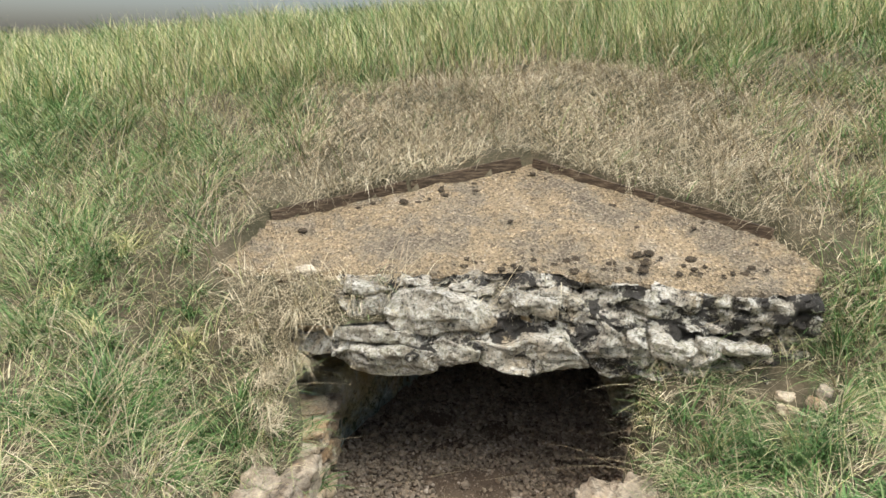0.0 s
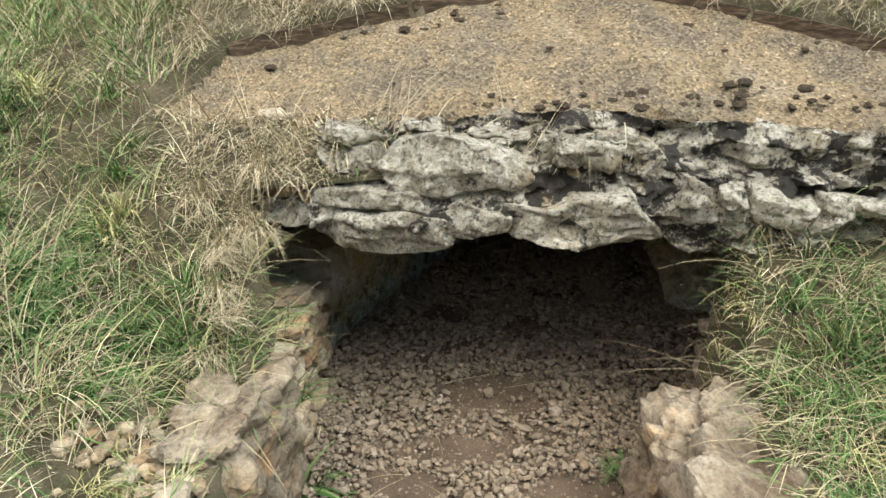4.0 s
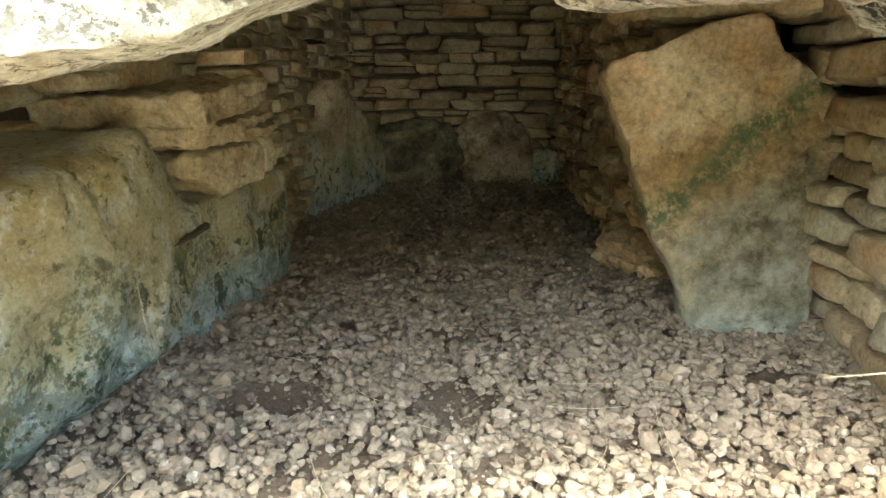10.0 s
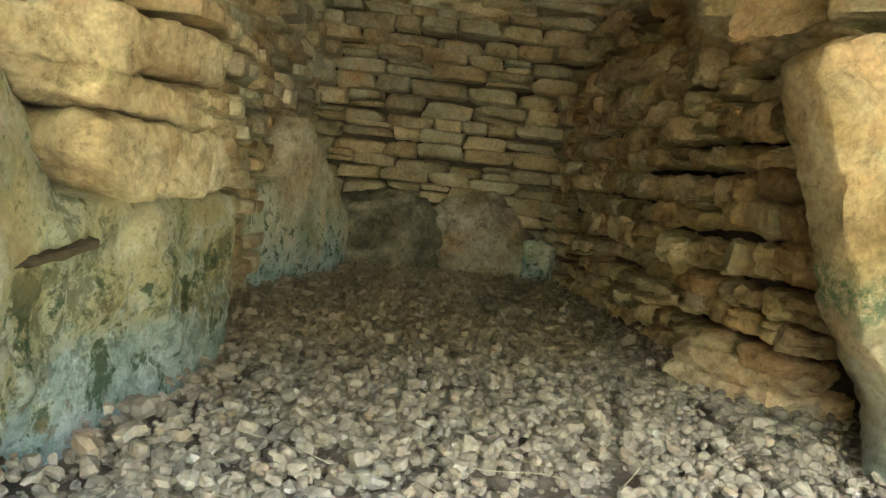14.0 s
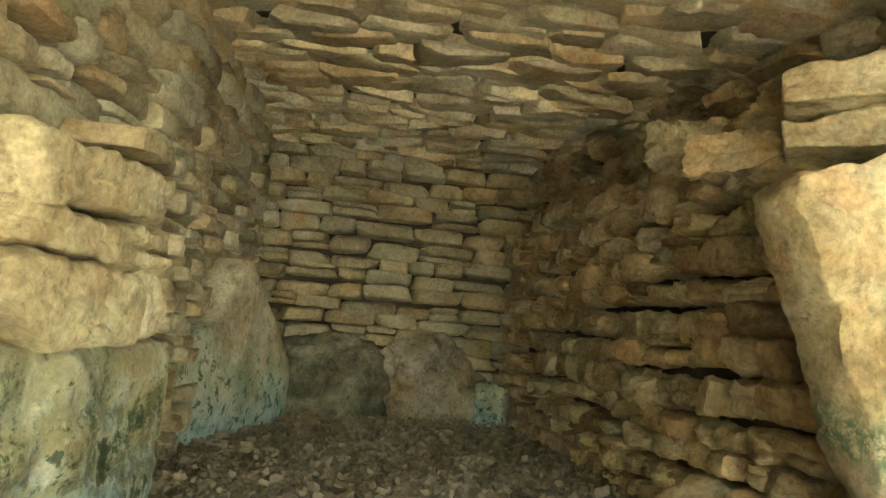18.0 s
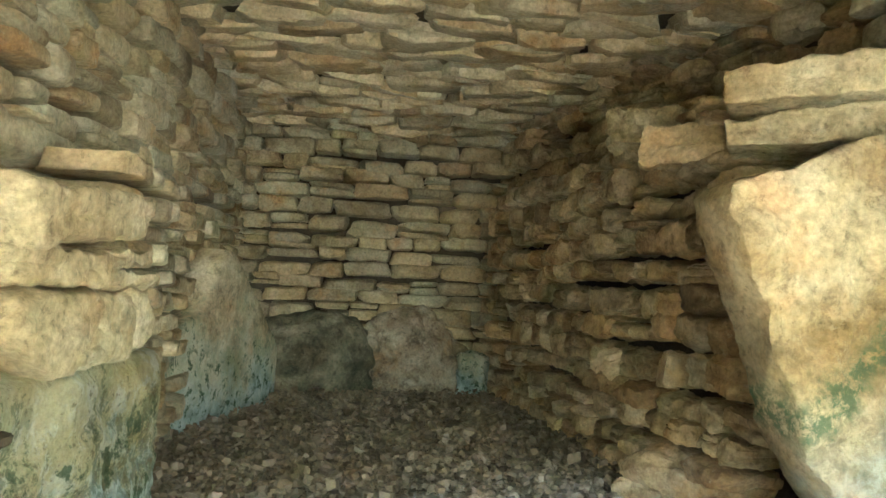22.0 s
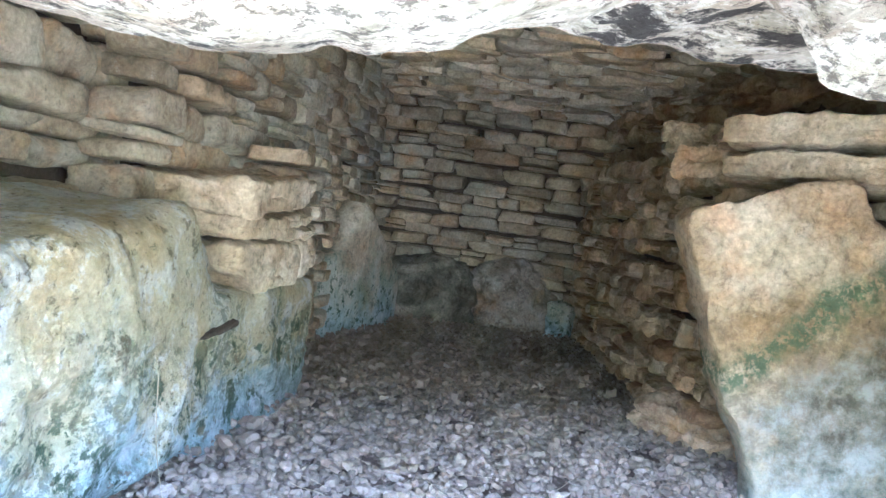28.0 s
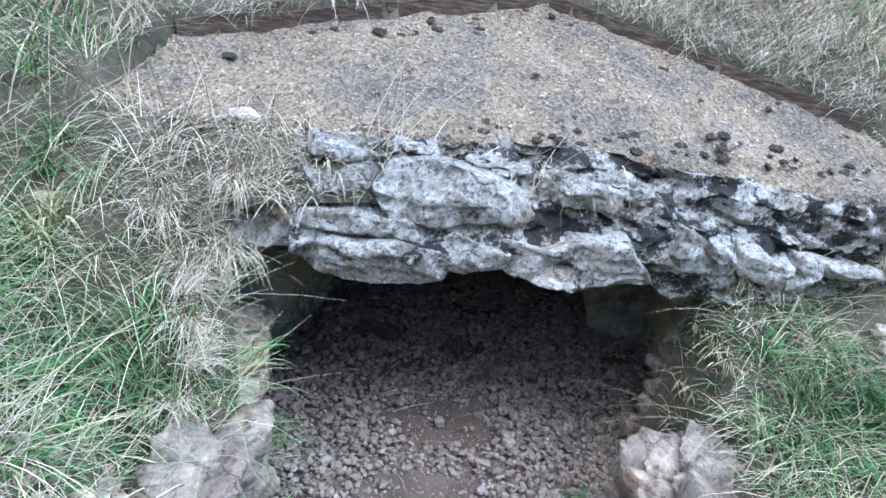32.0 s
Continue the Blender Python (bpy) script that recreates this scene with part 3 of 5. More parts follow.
# the chamber floor: trodden brown soil
FLOOR = [(-0.75, 2.05), (0.85, 2.05), (0.95, 3.0), (1.7, 3.6), (1.8, 4.6), (2.3, 6.6), (0.6, 7.4), (0.0, 6.2), (-0.3, 5.0), (-0.95, 4.2), (-0.95, 3.3), (-0.72, 3.1)]


def build_floor():
    xs, ys = np.arange(-1.0, 2.4, 0.04), np.arange(2.0, 7.5, 0.04)
    gx, gy = np.meshgrid(xs, ys)
    gz = floor_z(gx, gy)
    ok = inside(gx, gy, FLOOR)
    n = len(xs)
    faces = [(j * n + i, j * n + i + 1, (j + 1) * n + i + 1, (j + 1) * n + i) for j in range(len(ys) - 1) for i in range(n - 1) if ok[j, i]]
    return tagged(new("floor", quick_mesh("floor", np.stack([gx, gy, gz], -1).reshape(-1, 3), faces, M_SOIL)), "trodden brown soil floor strewn with limestone chippings", "floor", kind="structure")


def floor_z(x, y):
    return 0.012 * fbm(np.stack([x * 3.1, y * 3.1, 0 * x], -1), 21, 3) - 0.005


floor = build_floor()


def build_roof():
    """The mortared roof of the chamber, a thick sloping sheet."""
    xs, ys = np.arange(-1.3, 1.95, 0.03), np.arange(2.9, 4.25, 0.03)
    gx, gy = np.meshgrid(xs, ys)
    ok = inside(gx, gy, ROOF)
    nz = 0.022 * fbm(np.stack([gx * 4, gy * 4, 0 * gx], -1), 8, 5, 0.6) + 0.012 * np.minimum(0, fbm(np.stack([gx * 13, gy * 13, 0 * gx], -1), 5, 3))
    gz = roof_plane(gx, gy) + nz
    n, m = len(xs), gx.size
    verts = np.r_[np.stack([gx, gy, gz], -1).reshape(-1, 3), np.stack([gx, gy, gz - 0.11], -1).reshape(-1, 3)]
    faces, cell = [], ok[:-1, :-1]
    for j in range(len(ys) - 1):
        for i in range(n - 1):
            if not cell[j, i]:
                continue
            a, b, c, d = j * n + i, j * n + i + 1, (j + 1) * n + i + 1, (j + 1) * n + i
            faces += [(a, b, c, d), (d + m, c + m, b + m, a + m)]
            for (dj, di, p, q) in ((-1, 0, a, b), (0, 1, b, c), (1, 0, c, d), (0, -1, d, a)):
                jj, ii = j + dj, i + di
                if not (0 <= jj < cell.shape[0] and 0 <= ii < cell.shape[1] and cell[jj, ii]):
                    faces.append((q, p, p + m, q + m))
    tagged(new("mortar_roof", quick_mesh("mortar_roof", verts, faces, M_MORTAR)), "weathered gravelly mortar roof over the tomb chamber", "roof", kind="structure")


build_roof()


# ---- dry-stone walls ----
BLOCKS = [rock_shape(s, 10, 4.6 + s % 5 * 1.6, 0.028, 2.4, 0.012, 0.07, 9, (0.26, 0.2, 0.085), 0.008, 0, 0.3, (0.72, 0.97)) for s in range(40)]
HACKLY = [rock_shape(s + 140, 10, 4.2 + s % 4 * 1.2, 0.06, 3.4, 0.03, 0.14, 12, (0.22, 0.22, 0.09), 0.022, s % 3, 0.35, (0.66, 0.95)) for s in range(28)]
FLAKES = [rock_shape(s + 90, 8, 10.0, 0.03, 2.4, 0.0, 0.08, 13, (0.26, 0.24, 0.07), 0.014, s % 3, 0.4, (0.62, 0.96)) for s in range(28)]
BLOCK_MESH = {}


def block_mesh(i, mat):
    if (i, mat.name) not in BLOCK_MESH:
        v, f = HACKLY[i % len(HACKLY)] if mat in (M_JAMB, M_WALL_WARM) else BLOCKS[i]
        BLOCK_MESH[i, mat.name] = quick_mesh("stone", v, f, mat, sharp=30)
    return BLOCK_MESH[i, mat.name]


def dry_wall(name, label, a, b, z0, z1, seed, mat=M_WALL, course=(0.06, 0.11), length=(0.13, 0.32), depth=0.2, lean=0.0, jut=0.02, core=0.3, twist=6.0, joint=0.007):
    """Courses of uneven stones from a to b, their faces on the line, leaning out of the plumb by lean per metre of height."""
    rnd = random.Random(seed)
    L = math.hypot(b[0] - a[0], b[1] - a[1])
    m = along(a, b)
    v = np.array([(x, y + lean * -z, z) for x in (0.05, L - 0.05) for y in (0.12, 0.12 + core) for z in (z0 - 0.35, z1 - 0.08)])
    for k in v:
        q = m @ Vector(k)
        if q.y < 4.4:
            k[2] = min(k[2], roof_plane(q.x, q.y) - 0.13)
    f = [(0, 1, 3, 2), (4, 6, 7, 5), (0, 4, 5, 1), (2, 3, 7, 6), (0, 2, 6, 4), (1, 5, 7, 3)]
    wall = new(name, mesh_of(name, v, f, M_CORE, False))
    wall.matrix_basis = m
    tagged(wall, label, "wall", kind="structure")
    z = z0
    while z < z1 - 0.02:
        h = min(rnd.uniform(*course), z1 - z)
        x, wave = -rnd.uniform(0, 0.12), rnd.uniform(0, 6.28)
        while x < L:
            w = min(rnd.uniform(*length) * (0.8 + 2.2 * h), 0.46)
            sag = 0.014 * math.sin(wave + (x + w / 2) * 3.7)
            here = m @ Vector((x + w / 2, 0.1, z + h))
            if here.y > 4.3 or here.z < roof_plane(here.x, here.y) - 0.13:
                cut = rnd.choice((0.36, 0.5, 0.62)) if rnd.random() < 0.22 and h > 0.07 else 1.0
                for lo, hi in ((0.0, cut), (cut, 1.0)) if cut < 1 else ((0.0, 1.0),):
                    hh = h * (hi - lo)
                    zz = z + h * (lo + hi) / 2 + sag + rnd.uniform(-0.005, 0.005)
                    d = depth * rnd.uniform(0.85, 1.1)
                    yy = d / 2 - jut * rnd.uniform(-1, 1.6) - lean * zz
                    i = rnd.randrange(len(BLOCKS))
                    mm = Matrix.Translation((x + w / 2, yy, zz)) @ Euler((radians(rnd.uniform(-4, 4)), radians(rnd.uniform(-0.45, 0.45) * twist), radians(rnd.uniform(-twist, twist)))).to_matrix().to_4x4()
                    mm = mm @ Matrix.Diagonal((w - joint, d, hh - 0.7 * joint, 1)) @ Matrix.Diagonal((rnd.choice((-1, 1)), 1, 1, 1))
                    part("stone", block_mesh(i, mat), wall, "", mm)
            x += w
        z += h
    return wall


dry_wall("wall_back", "coursed dry-stone back wall of the tomb chamber", (0.56, 7.30), (2.08, 6.70), 0.22, 1.62, 11, length=(0.15, 0.34), course=(0.062, 0.104), jut=0.012, twist=5, joint=0.004)
dry_wall("wall_right", "rough projecting dry-stone side wall", (2.0, 6.84), (1.29, 4.56), 0.0, 1.1, 12, M_WALL_WARM, jut=0.024, lean=0.02, depth=0.24, length=(0.1, 0.2), course=(0.065, 0.12), twist=6, joint=0.003)
dry_wall("wall_right_upper", "set-back dry-stone courses under the roof", (2.06, 6.84), (1.70, 4.55), 1.08, 1.64, 24, M_WALL_WARM, jut=0.02, length=(0.14, 0.28), course=(0.07, 0.11), joint=0.003)
dry_wall("wall_right_jamb", "earthy stone jamb of the way in", (1.04, 3.22), (1.05, 2.84), 0.0, 0.45, 25, M_ROCK, jut=0.03, length=(0.1, 0.2), course=(0.06, 0.11))
dry_wall("wall_right_front", "dry-stone wall between the leaning slab and the way in", (1.62, 4.25), (1.35, 3.55), 0.0, 1.45, 14, jut=0.03, lean=0.1)
dry_wall("wall_right_entrance", "dry-stone cheek wall of the way in", (1.42, 3.62), (1.1, 3.2), 0.0, 0.98, 15, jut=0.03)
dry_wall("wall_left", "coursed dry-stone side wall of the tomb chamber", (0.02, 5.7), (0.66, 7.36), 0.3, 1.62, 16, jut=0.024, lean=0.02, length=(0.14, 0.3), course=(0.06, 0.11), twist=5, joint=0.004)
dry_wall("wall_left_ledge", "low dry-stone wall between the pier and the corner slab", (-0.02, 5.08), (0.2, 6.02), 0.0, 0.86, 26, jut=0.03, length=(0.12, 0.24), course=(0.05, 0.085), depth=0.24, joint=0.009)
dry_wall("wall_left_middle", "coursed dry-stone side wall of the tomb chamber", (-0.46, 4.7), (0.05, 5.85), 0.2, 1.6, 17, jut=0.02, lean=0.04, length=(0.12, 0.26), course=(0.06, 0.11), twist=5, joint=0.005)
dry_wall("wall_left_front", "large-stoned dry wall behind the standing stone", (-1.32, 3.2), (-0.58, 4.8), 0.0, 1.5, 18, jut=0.022, lean=0.05, length=(0.16, 0.34), course=(0.09, 0.15), depth=0.24, twist=5, joint=0.005)
dry_wall("wall_left_entrance", "low dry-stone cheek wall of the way in", (-0.63, 2.78), (-0.59, 3.40), 0.0, 0.54, 19, M_JAMB, jut=0.014, length=(0.16, 0.28), course=(0.06, 0.105), depth=0.3, twist=4, joint=0.004)


def build_ceiling():
    """Overlapping flat stones, corbelled upwards; all in one mesh."""
    rnd = random.Random(5)
    verts, faces, base = [], [], 0
    y = 2.9
    while y < 8.3:
        step = rnd.uniform(0.10, 0.145)
        x = -1.25 + rnd.uniform(0, 0.2)
        while x < 2.5:
            w = rnd.uniform(0.16, 0.40)
            xm = x + w / 2
            yy = y - 0.42 * (xm - 0.6) + rnd.uniform(-0.035, 0.035)
            z = float(np.interp(yy, [3.3, 3.9, 4.6, 5.2, 6.4, 7.4], [1.16, 1.40, 1.55, 1.58, 1.56, 1.51])) + 0.03 * math.sin(xm * 2.1)
            if yy < 4.5:
                z = min(z, float(roof_plane(xm, yy)) - 0.22)
            v, f = FLAKES[rnd.randrange(len(FLAKES))]
            e = Euler((radians(rnd.uniform(9, 17)), radians(rnd.uniform(-5, 5)), radians(-23 + rnd.uniform(-14, 14))))
            p = v * np.array([w + 0.012, step * 2.3, rnd.uniform(0.07, 0.1)]) @ np.array(e.to_matrix()).T
            if 3.3 < yy < 7.6:
                verts.append(p + np.array([xm, yy, z + rnd.uniform(-0.012, 0.012)]))
                faces.append(f + base)
                base += len(v)
            x += w
        y += step
    me = quick_mesh("ceiling", np.concatenate(verts), np.concatenate(faces), M_CEIL, sharp=32)
    tagged(new("ceiling", me), "corbelled ceiling of overlapping flat limestone pieces", "ceiling", kind="structure")
    v = np.array([(x, y, z) for x in (-1.3, 2.9) for y in (4.5, 8.0) for z in (1.60, 1.66)])
    f = [(0, 1, 3, 2), (4, 6, 7, 5), (0, 4, 5, 1), (2, 3, 7, 6), (0, 2, 6, 4), (1, 5, 7, 3)]
    tagged(new("ceiling_core", mesh_of("ceiling_core", v, f, M_CORE, False)), "dark earth and rubble above the ceiling stones", "ceiling", kind="structure")
    # earth behind the walls and under the floor
    v, f = [], []
    for (x0, x1, y0, y1, z0, z1) in ((-1.45, -1.3, 3.4, 8.0, -0.3, 1.1), (2.75, 2.9, 3.3, 8.0, -0.3, 1.6), (-1.7, 2.9, 7.85, 8.0, -0.3, 1.6), (-1.7, 2.9, 2.0, 8.0, -0.32, -0.3)):
        b = len(v)
        v += [(x, y, z) for x in (x0, x1) for y in (y0, y1) for z in (z0, z1)]
        f += [tuple(i + b for i in q) for q in ((0, 1, 3, 2), (4, 6, 7, 5), (0, 4, 5, 1), (2, 3, 7, 6), (0, 2, 6, 4), (1, 5, 7, 3))]
    tagged(new("wall_earth", mesh_of("wall_earth", v, f, M_CORE, False)), "dark packed earth behind the chamber walls", "earth", kind="structure")


build_ceiling()


# ---- large single stones ----
def slab(name, label, a, b, outline, thick, seed, mat, rough=0.02, scale=5.0, tilt=0.0, z=0.0, category="standing stone", **more):
    v, f = slab_shape(outline, thick, seed, rough, scale, **more)
    ob = new(name, quick_mesh(name, v, f, mat, sharp=50))
    ob.matrix_basis = along(a, b, z) @ Matrix.Rotation(radians(tilt), 4, "X") @ Matrix.Translation((0, thick / 2, 0))
    return tagged(ob, label, category)


def rock(name, label, at, size, seed, mat, turn=(0, 0, 0), n=14, square=4.5, rough=0.09, scale=1.4, strata=0.03, chip=0.12, category="stone", cuts=10, parent=None, beds=0, wedge=0.15, fine=0.022, bite=(0.62, 0.95)):
    v, f = rock_shape(seed, {12: 14, 24: 32}.get(n, n), square, rough, scale, strata, chip, cuts, size, fine, beds, wedge, bite)
    ob = new(name, quick_mesh(name, v * np.array(size), f, mat, sharp=32))
    ob.matrix_basis = pose(*at, *turn)
    if parent:
        ob.parent, ob.matrix_parent_inverse = parent, parent.matrix_basis.inverted()
        ob["label"] = label
        return ob
    return tagged(ob, label, category)


# golden leaning slab
slab("leaning_slab", "big golden limestone slab with green algae, leaning against the side wall", (0, 4.545), (1.0, 4.195), [(0.945, 0.77), (0.97, 0.81), (1.08, 0.835), (1.24, 0.90), (1.36, 0.93), (1.43, 0.83), (1.53, 0.76), (1.64, 0.68), (1.62, 0.58), (1.59, 0.46), (1.6, 0.2), (1.6, -0.1), (1.27, -0.1), (1.22, 0.12), (1.12, 0.3), (1.03, 0.55)], 0.13, 31, M_SLAB, 0.018, 13, rings=80, segs=300, detail=7, edge=14)
# pale boulder
slab("standing_stone", "huge pale limestone boulder with blue-green algae round its foot", (-0.74, 3.32), (-0.2, 4.60), [(-0.05, -0.1), (-0.06, 0.3), (0.05, 0.47), (0.3, 0.53), (0.55, 0.57), (0.8, 0.60), (0.95, 0.63), (1.15, 0.64), (1.26, 0.53), (1.41, 0.37), (1.35, 0.30), (1.38, -0.1)], 0.42, 32, M_ORTHO, 0.024, 6.5, rings=90, segs=360, bulge=0.06, edge=8, detail=8, cuts=5)
# squared pier block and the stones stacked on it
pier = tagged(new("stone_pier"), "squared block stained green with yellow stones stacked on it", "pier")
pier.matrix_basis = pose(-0.25, 4.9, 0)
rock("base_block", "squared pale block stained green", (-0.25, 4.90, 0.18), (0.78, 0.36, 0.48), 41, M_ORTHO, (0, 0, 64), 48, 14, 0.03, 2.4, 0.0, 0.05, parent=pier, fine=0.012, wedge=0.05, cuts=4)
rock("stone", "large rounded yellow block", (-0.275, 4.86, 0.478), (0.44, 0.39, 0.15), 42, M_GOLD, (0, 0, 63), 48, 9, 0.035, 2.8, 0.02, 0.06, cuts=2, parent=pier, fine=0.014, wedge=0.08)
rock("stone", "squarish yellow block end", (-0.165, 5.07, 0.485), (0.20, 0.36, 0.13), 82, M_GOLD, (0, 0, 66), 12, 9, 0.05, 1.8, 0.02, 0.08, cuts=8, parent=pier)
rock("stone", "thin yellow wedge stone", (-0.285, 4.83, 0.59), (0.40, 0.37, 0.066), 43, M_GOLD, (0, 1, 65), 48, 9, 0.04, 2.8, 0.02, 0.1, cuts=2, parent=pier, fine=0.016)
rock("stone", "small split stone", (-0.17, 5.04, 0.575), (0.24, 0.36, 0.05), 83, M_GOLD, (0, 0, 60), 12, 9, 0.05, 1.8, 0.06, 0.1, cuts=9, parent=pier)
rock("stone", "small split stone", (-0.17, 5.04, 0.622), (0.26, 0.36, 0.045), 84, M_GOLD, (0, -3, 66), 12, 9, 0.05, 1.8, 0.06, 0.1, cuts=9, parent=pier)
rock("capstone", "flat ochre capping stone with a ragged edge", (-0.255, 4.89, 0.69), (0.52, 0.40, 0.105), 44, M_GOLD, (0, -6, 64), 48, 12, 0.035, 3.2, 0.02, 0.1, cuts=1, parent=pier, fine=0.016, wedge=0.06)
rock("pebble", "small yellow pebble wedged under the block", (-0.12, 4.80, 0.432), (0.11, 0.08, 0.035), 81, M_GOLD, (0, 0, 64), 12, 3, 0.05, cuts=4, parent=pier)
# back orthostats
slab("back_slab", "tall pointed damp slab set in the corner", (0.14, 5.95), (0.86, 6.90), [(0.0, -0.1), (0.0, 0.41), (0.2, 0.42), (0.32, 0.48), (0.40, 0.66), (0.48, 0.72), (0.58, 0.67), (0.72, 0.56), (0.86, 0.44), (1.0, 0.33), (1.07, 0.26), (1.06, -0.1)], 0.16, 33, M_ORTHO_BLUE, 0.012, rings=40, segs=160, detail=6, edge=12)
rock("back_boulder", "low dark damp boulder at the foot of the back wall", (1.05, 7.02, 0.15), (0.62, 0.40, 0.58), 45, M_DARKROCK, (0, -10, -14), 24, 3.2, 0.06, cuts=6, bite=(0.7, 0.95))
rock("back_boulder", "rounded pale-topped boulder at the foot of the back wall", (1.56, 6.89, 0.13), (0.66, 0.40, 0.66), 46, M_ORTHO_BACK, (0, -24, -14), 24, 2.7, 0.06, cuts=5, bite=(0.7, 0.95))
rock("back_boulder", "small damp stone in the back corner", (1.87, 6.74, 0.1), (0.2, 0.22, 0.28), 47, M_ORTHO_BLUE, (0, 0, -18), 12, 4, 0.06)
rock("foot_boulder", "rounded brown boulder at the foot of the side wall", (1.40, 4.74, 0.03), (0.24, 0.42, 0.24), 48, M_WALL_WARM, (0, 0, 18), 24, 4.5, 0.1, cuts=12, beds=3)
# long ledge stones over the slab
rock("ledge_stone", "long pale flat stone laid over the leaning slab", (1.397, 4.181, 0.965), (0.72, 0.18, 0.085), 49, M_GOLD, (0, 0, -58), 48, 16, 0.02, 4.5, 0.02, 0.09, cuts=6, fine=0.014, wedge=0.05, bite=(0.82, 0.99))
rock("ledge_stone", "long golden flat stone projecting under the roof", (1.385, 4.164, 1.062), (0.74, 0.19, 0.09), 50, M_GOLD, (0, -1, -57), 48, 16, 0.02, 4.5, 0.02, 0.09, cuts=6, fine=0.014, wedge=0.05, bite=(0.82, 0.99))
rock("ledge_stone", "squarish stone end projecting from the side wall", (1.43, 4.97, 1.10), (0.2, 0.26, 0.17), 51, M_GOLD, (6, 0, 25), 24, 10, 0.05, 2.4, 0.02, 0.14, cuts=9, beds=2)
rock("ledge_stone", "brown stone end in the side wall", (1.36, 4.70, 1.0), (0.32, 0.26, 0.13), 52, M_WALL_WARM, (0, -6, 20), 24, 8, 0.06, beds=2)


# lintel stones along the front
def lintel(label, outline, y, seed, thick=0.4, rough=0.03, mat=M_LICHEN, turn=-0.12, tilt=0.0):
    mx, mz = (sum(p[i] for p in outline) / len(outline) for i in (0, 1))
    outline = [(mx + (x - mx) * 1.09, mz + (z - mz) * 1.12) for x, z in outline]
    slab("lintel_stone", label, (0, y), (1, y + turn), outline, thick, seed, mat, rough * 1.3, 8.0, tilt, category="lintel", rings=30, segs=130, detail=6, cuts=20, edge=14, layers=0.012)


lintel("broad grey lichen-covered lintel stone over the way in", [(-0.55, 0.84), (-0.5, 0.822), (-0.36, 0.81), (-0.25, 0.80), (-0.14, 0.815), (-0.06, 0.85), (0.0, 0.875), (0.02, 0.93), (-0.1, 0.965), (-0.3, 0.96), (-0.5, 0.955), (-0.555, 0.92)], 3.04, 61, 0.2, rough=0.016)
lintel("upper split slab of the lintel over the way in", [(-0.54, 0.96), (-0.2, 0.965), (-0.06, 0.975), (-0.1, 1.03), (-0.3, 1.055), (-0.52, 1.045)], 3.06, 76, 0.26, rough=0.016)
lintel("small pale wedge stone in the lintel", [(-0.1, 0.95), (0.0, 0.88), (0.17, 0.91), (0.18, 0.97), (0.0, 1.02)], 3.05, 77, 0.22, rough=0.016)
lintel("pale lichen-blotched lintel stone over the way in", [(0.13, 0.93), (0.3, 0.875), (0.45, 0.866), (0.6, 0.87), (0.7, 0.925), (0.66, 1.0), (0.58, 1.07), (0.42, 1.05), (0.3, 1.0), (0.12, 1.03)], 3.04, 62, 0.24, rough=0.02)
lintel("bulging rounded stone in the front of the roof", [(-0.29, 1.13), (-0.2, 1.03), (-0.02, 1.02), (0.15, 1.06), (0.28, 1.08), (0.27, 1.13), (0.12, 1.2), (-0.12, 1.23), (-0.24, 1.2)], 3.07, 63, rough=0.022)
lintel("grey weathered stone in the front of the roof", [(-0.52, 1.04), (-0.28, 1.05), (-0.24, 1.18), (-0.4, 1.22), (-0.55, 1.16)], 3.15, 64)
lintel("black-blotched stone in the front of the roof", [(0.28, 1.09), (0.62, 1.07), (0.8, 1.08), (0.82, 1.18), (0.6, 1.22), (0.3, 1.22)], 3.18, 65, mat=M_FRONT)
lintel("dark broken stone beside the way in", [(0.7, 0.93), (0.88, 0.85), (1.04, 0.86), (1.06, 1.03), (0.95, 1.1), (0.72, 1.05)], 3.11, 66, mat=M_FRONT)
lintel("block of pale lichened stone beside the way in", [(1.08, 0.95), (1.15, 0.88), (1.27, 0.852), (1.42, 0.89), (1.45, 1.0), (1.36, 1.08), (1.2, 1.07), (1.1, 1.02)], 3.04, 67)
lintel("stone course at the edge of the roof", [(0.95, 1.1), (1.4, 1.08), (1.6, 1.12), (1.55, 1.22), (1.0, 1.22)], 3.16, 68, mat=M_FRONT)
lintel("flat stone over the gap beside the way in", [(-0.82, 0.91), (-0.5, 0.90), (-0.46, 0.95), (-0.8, 0.98)], 3.10, 69, rough=0.012)


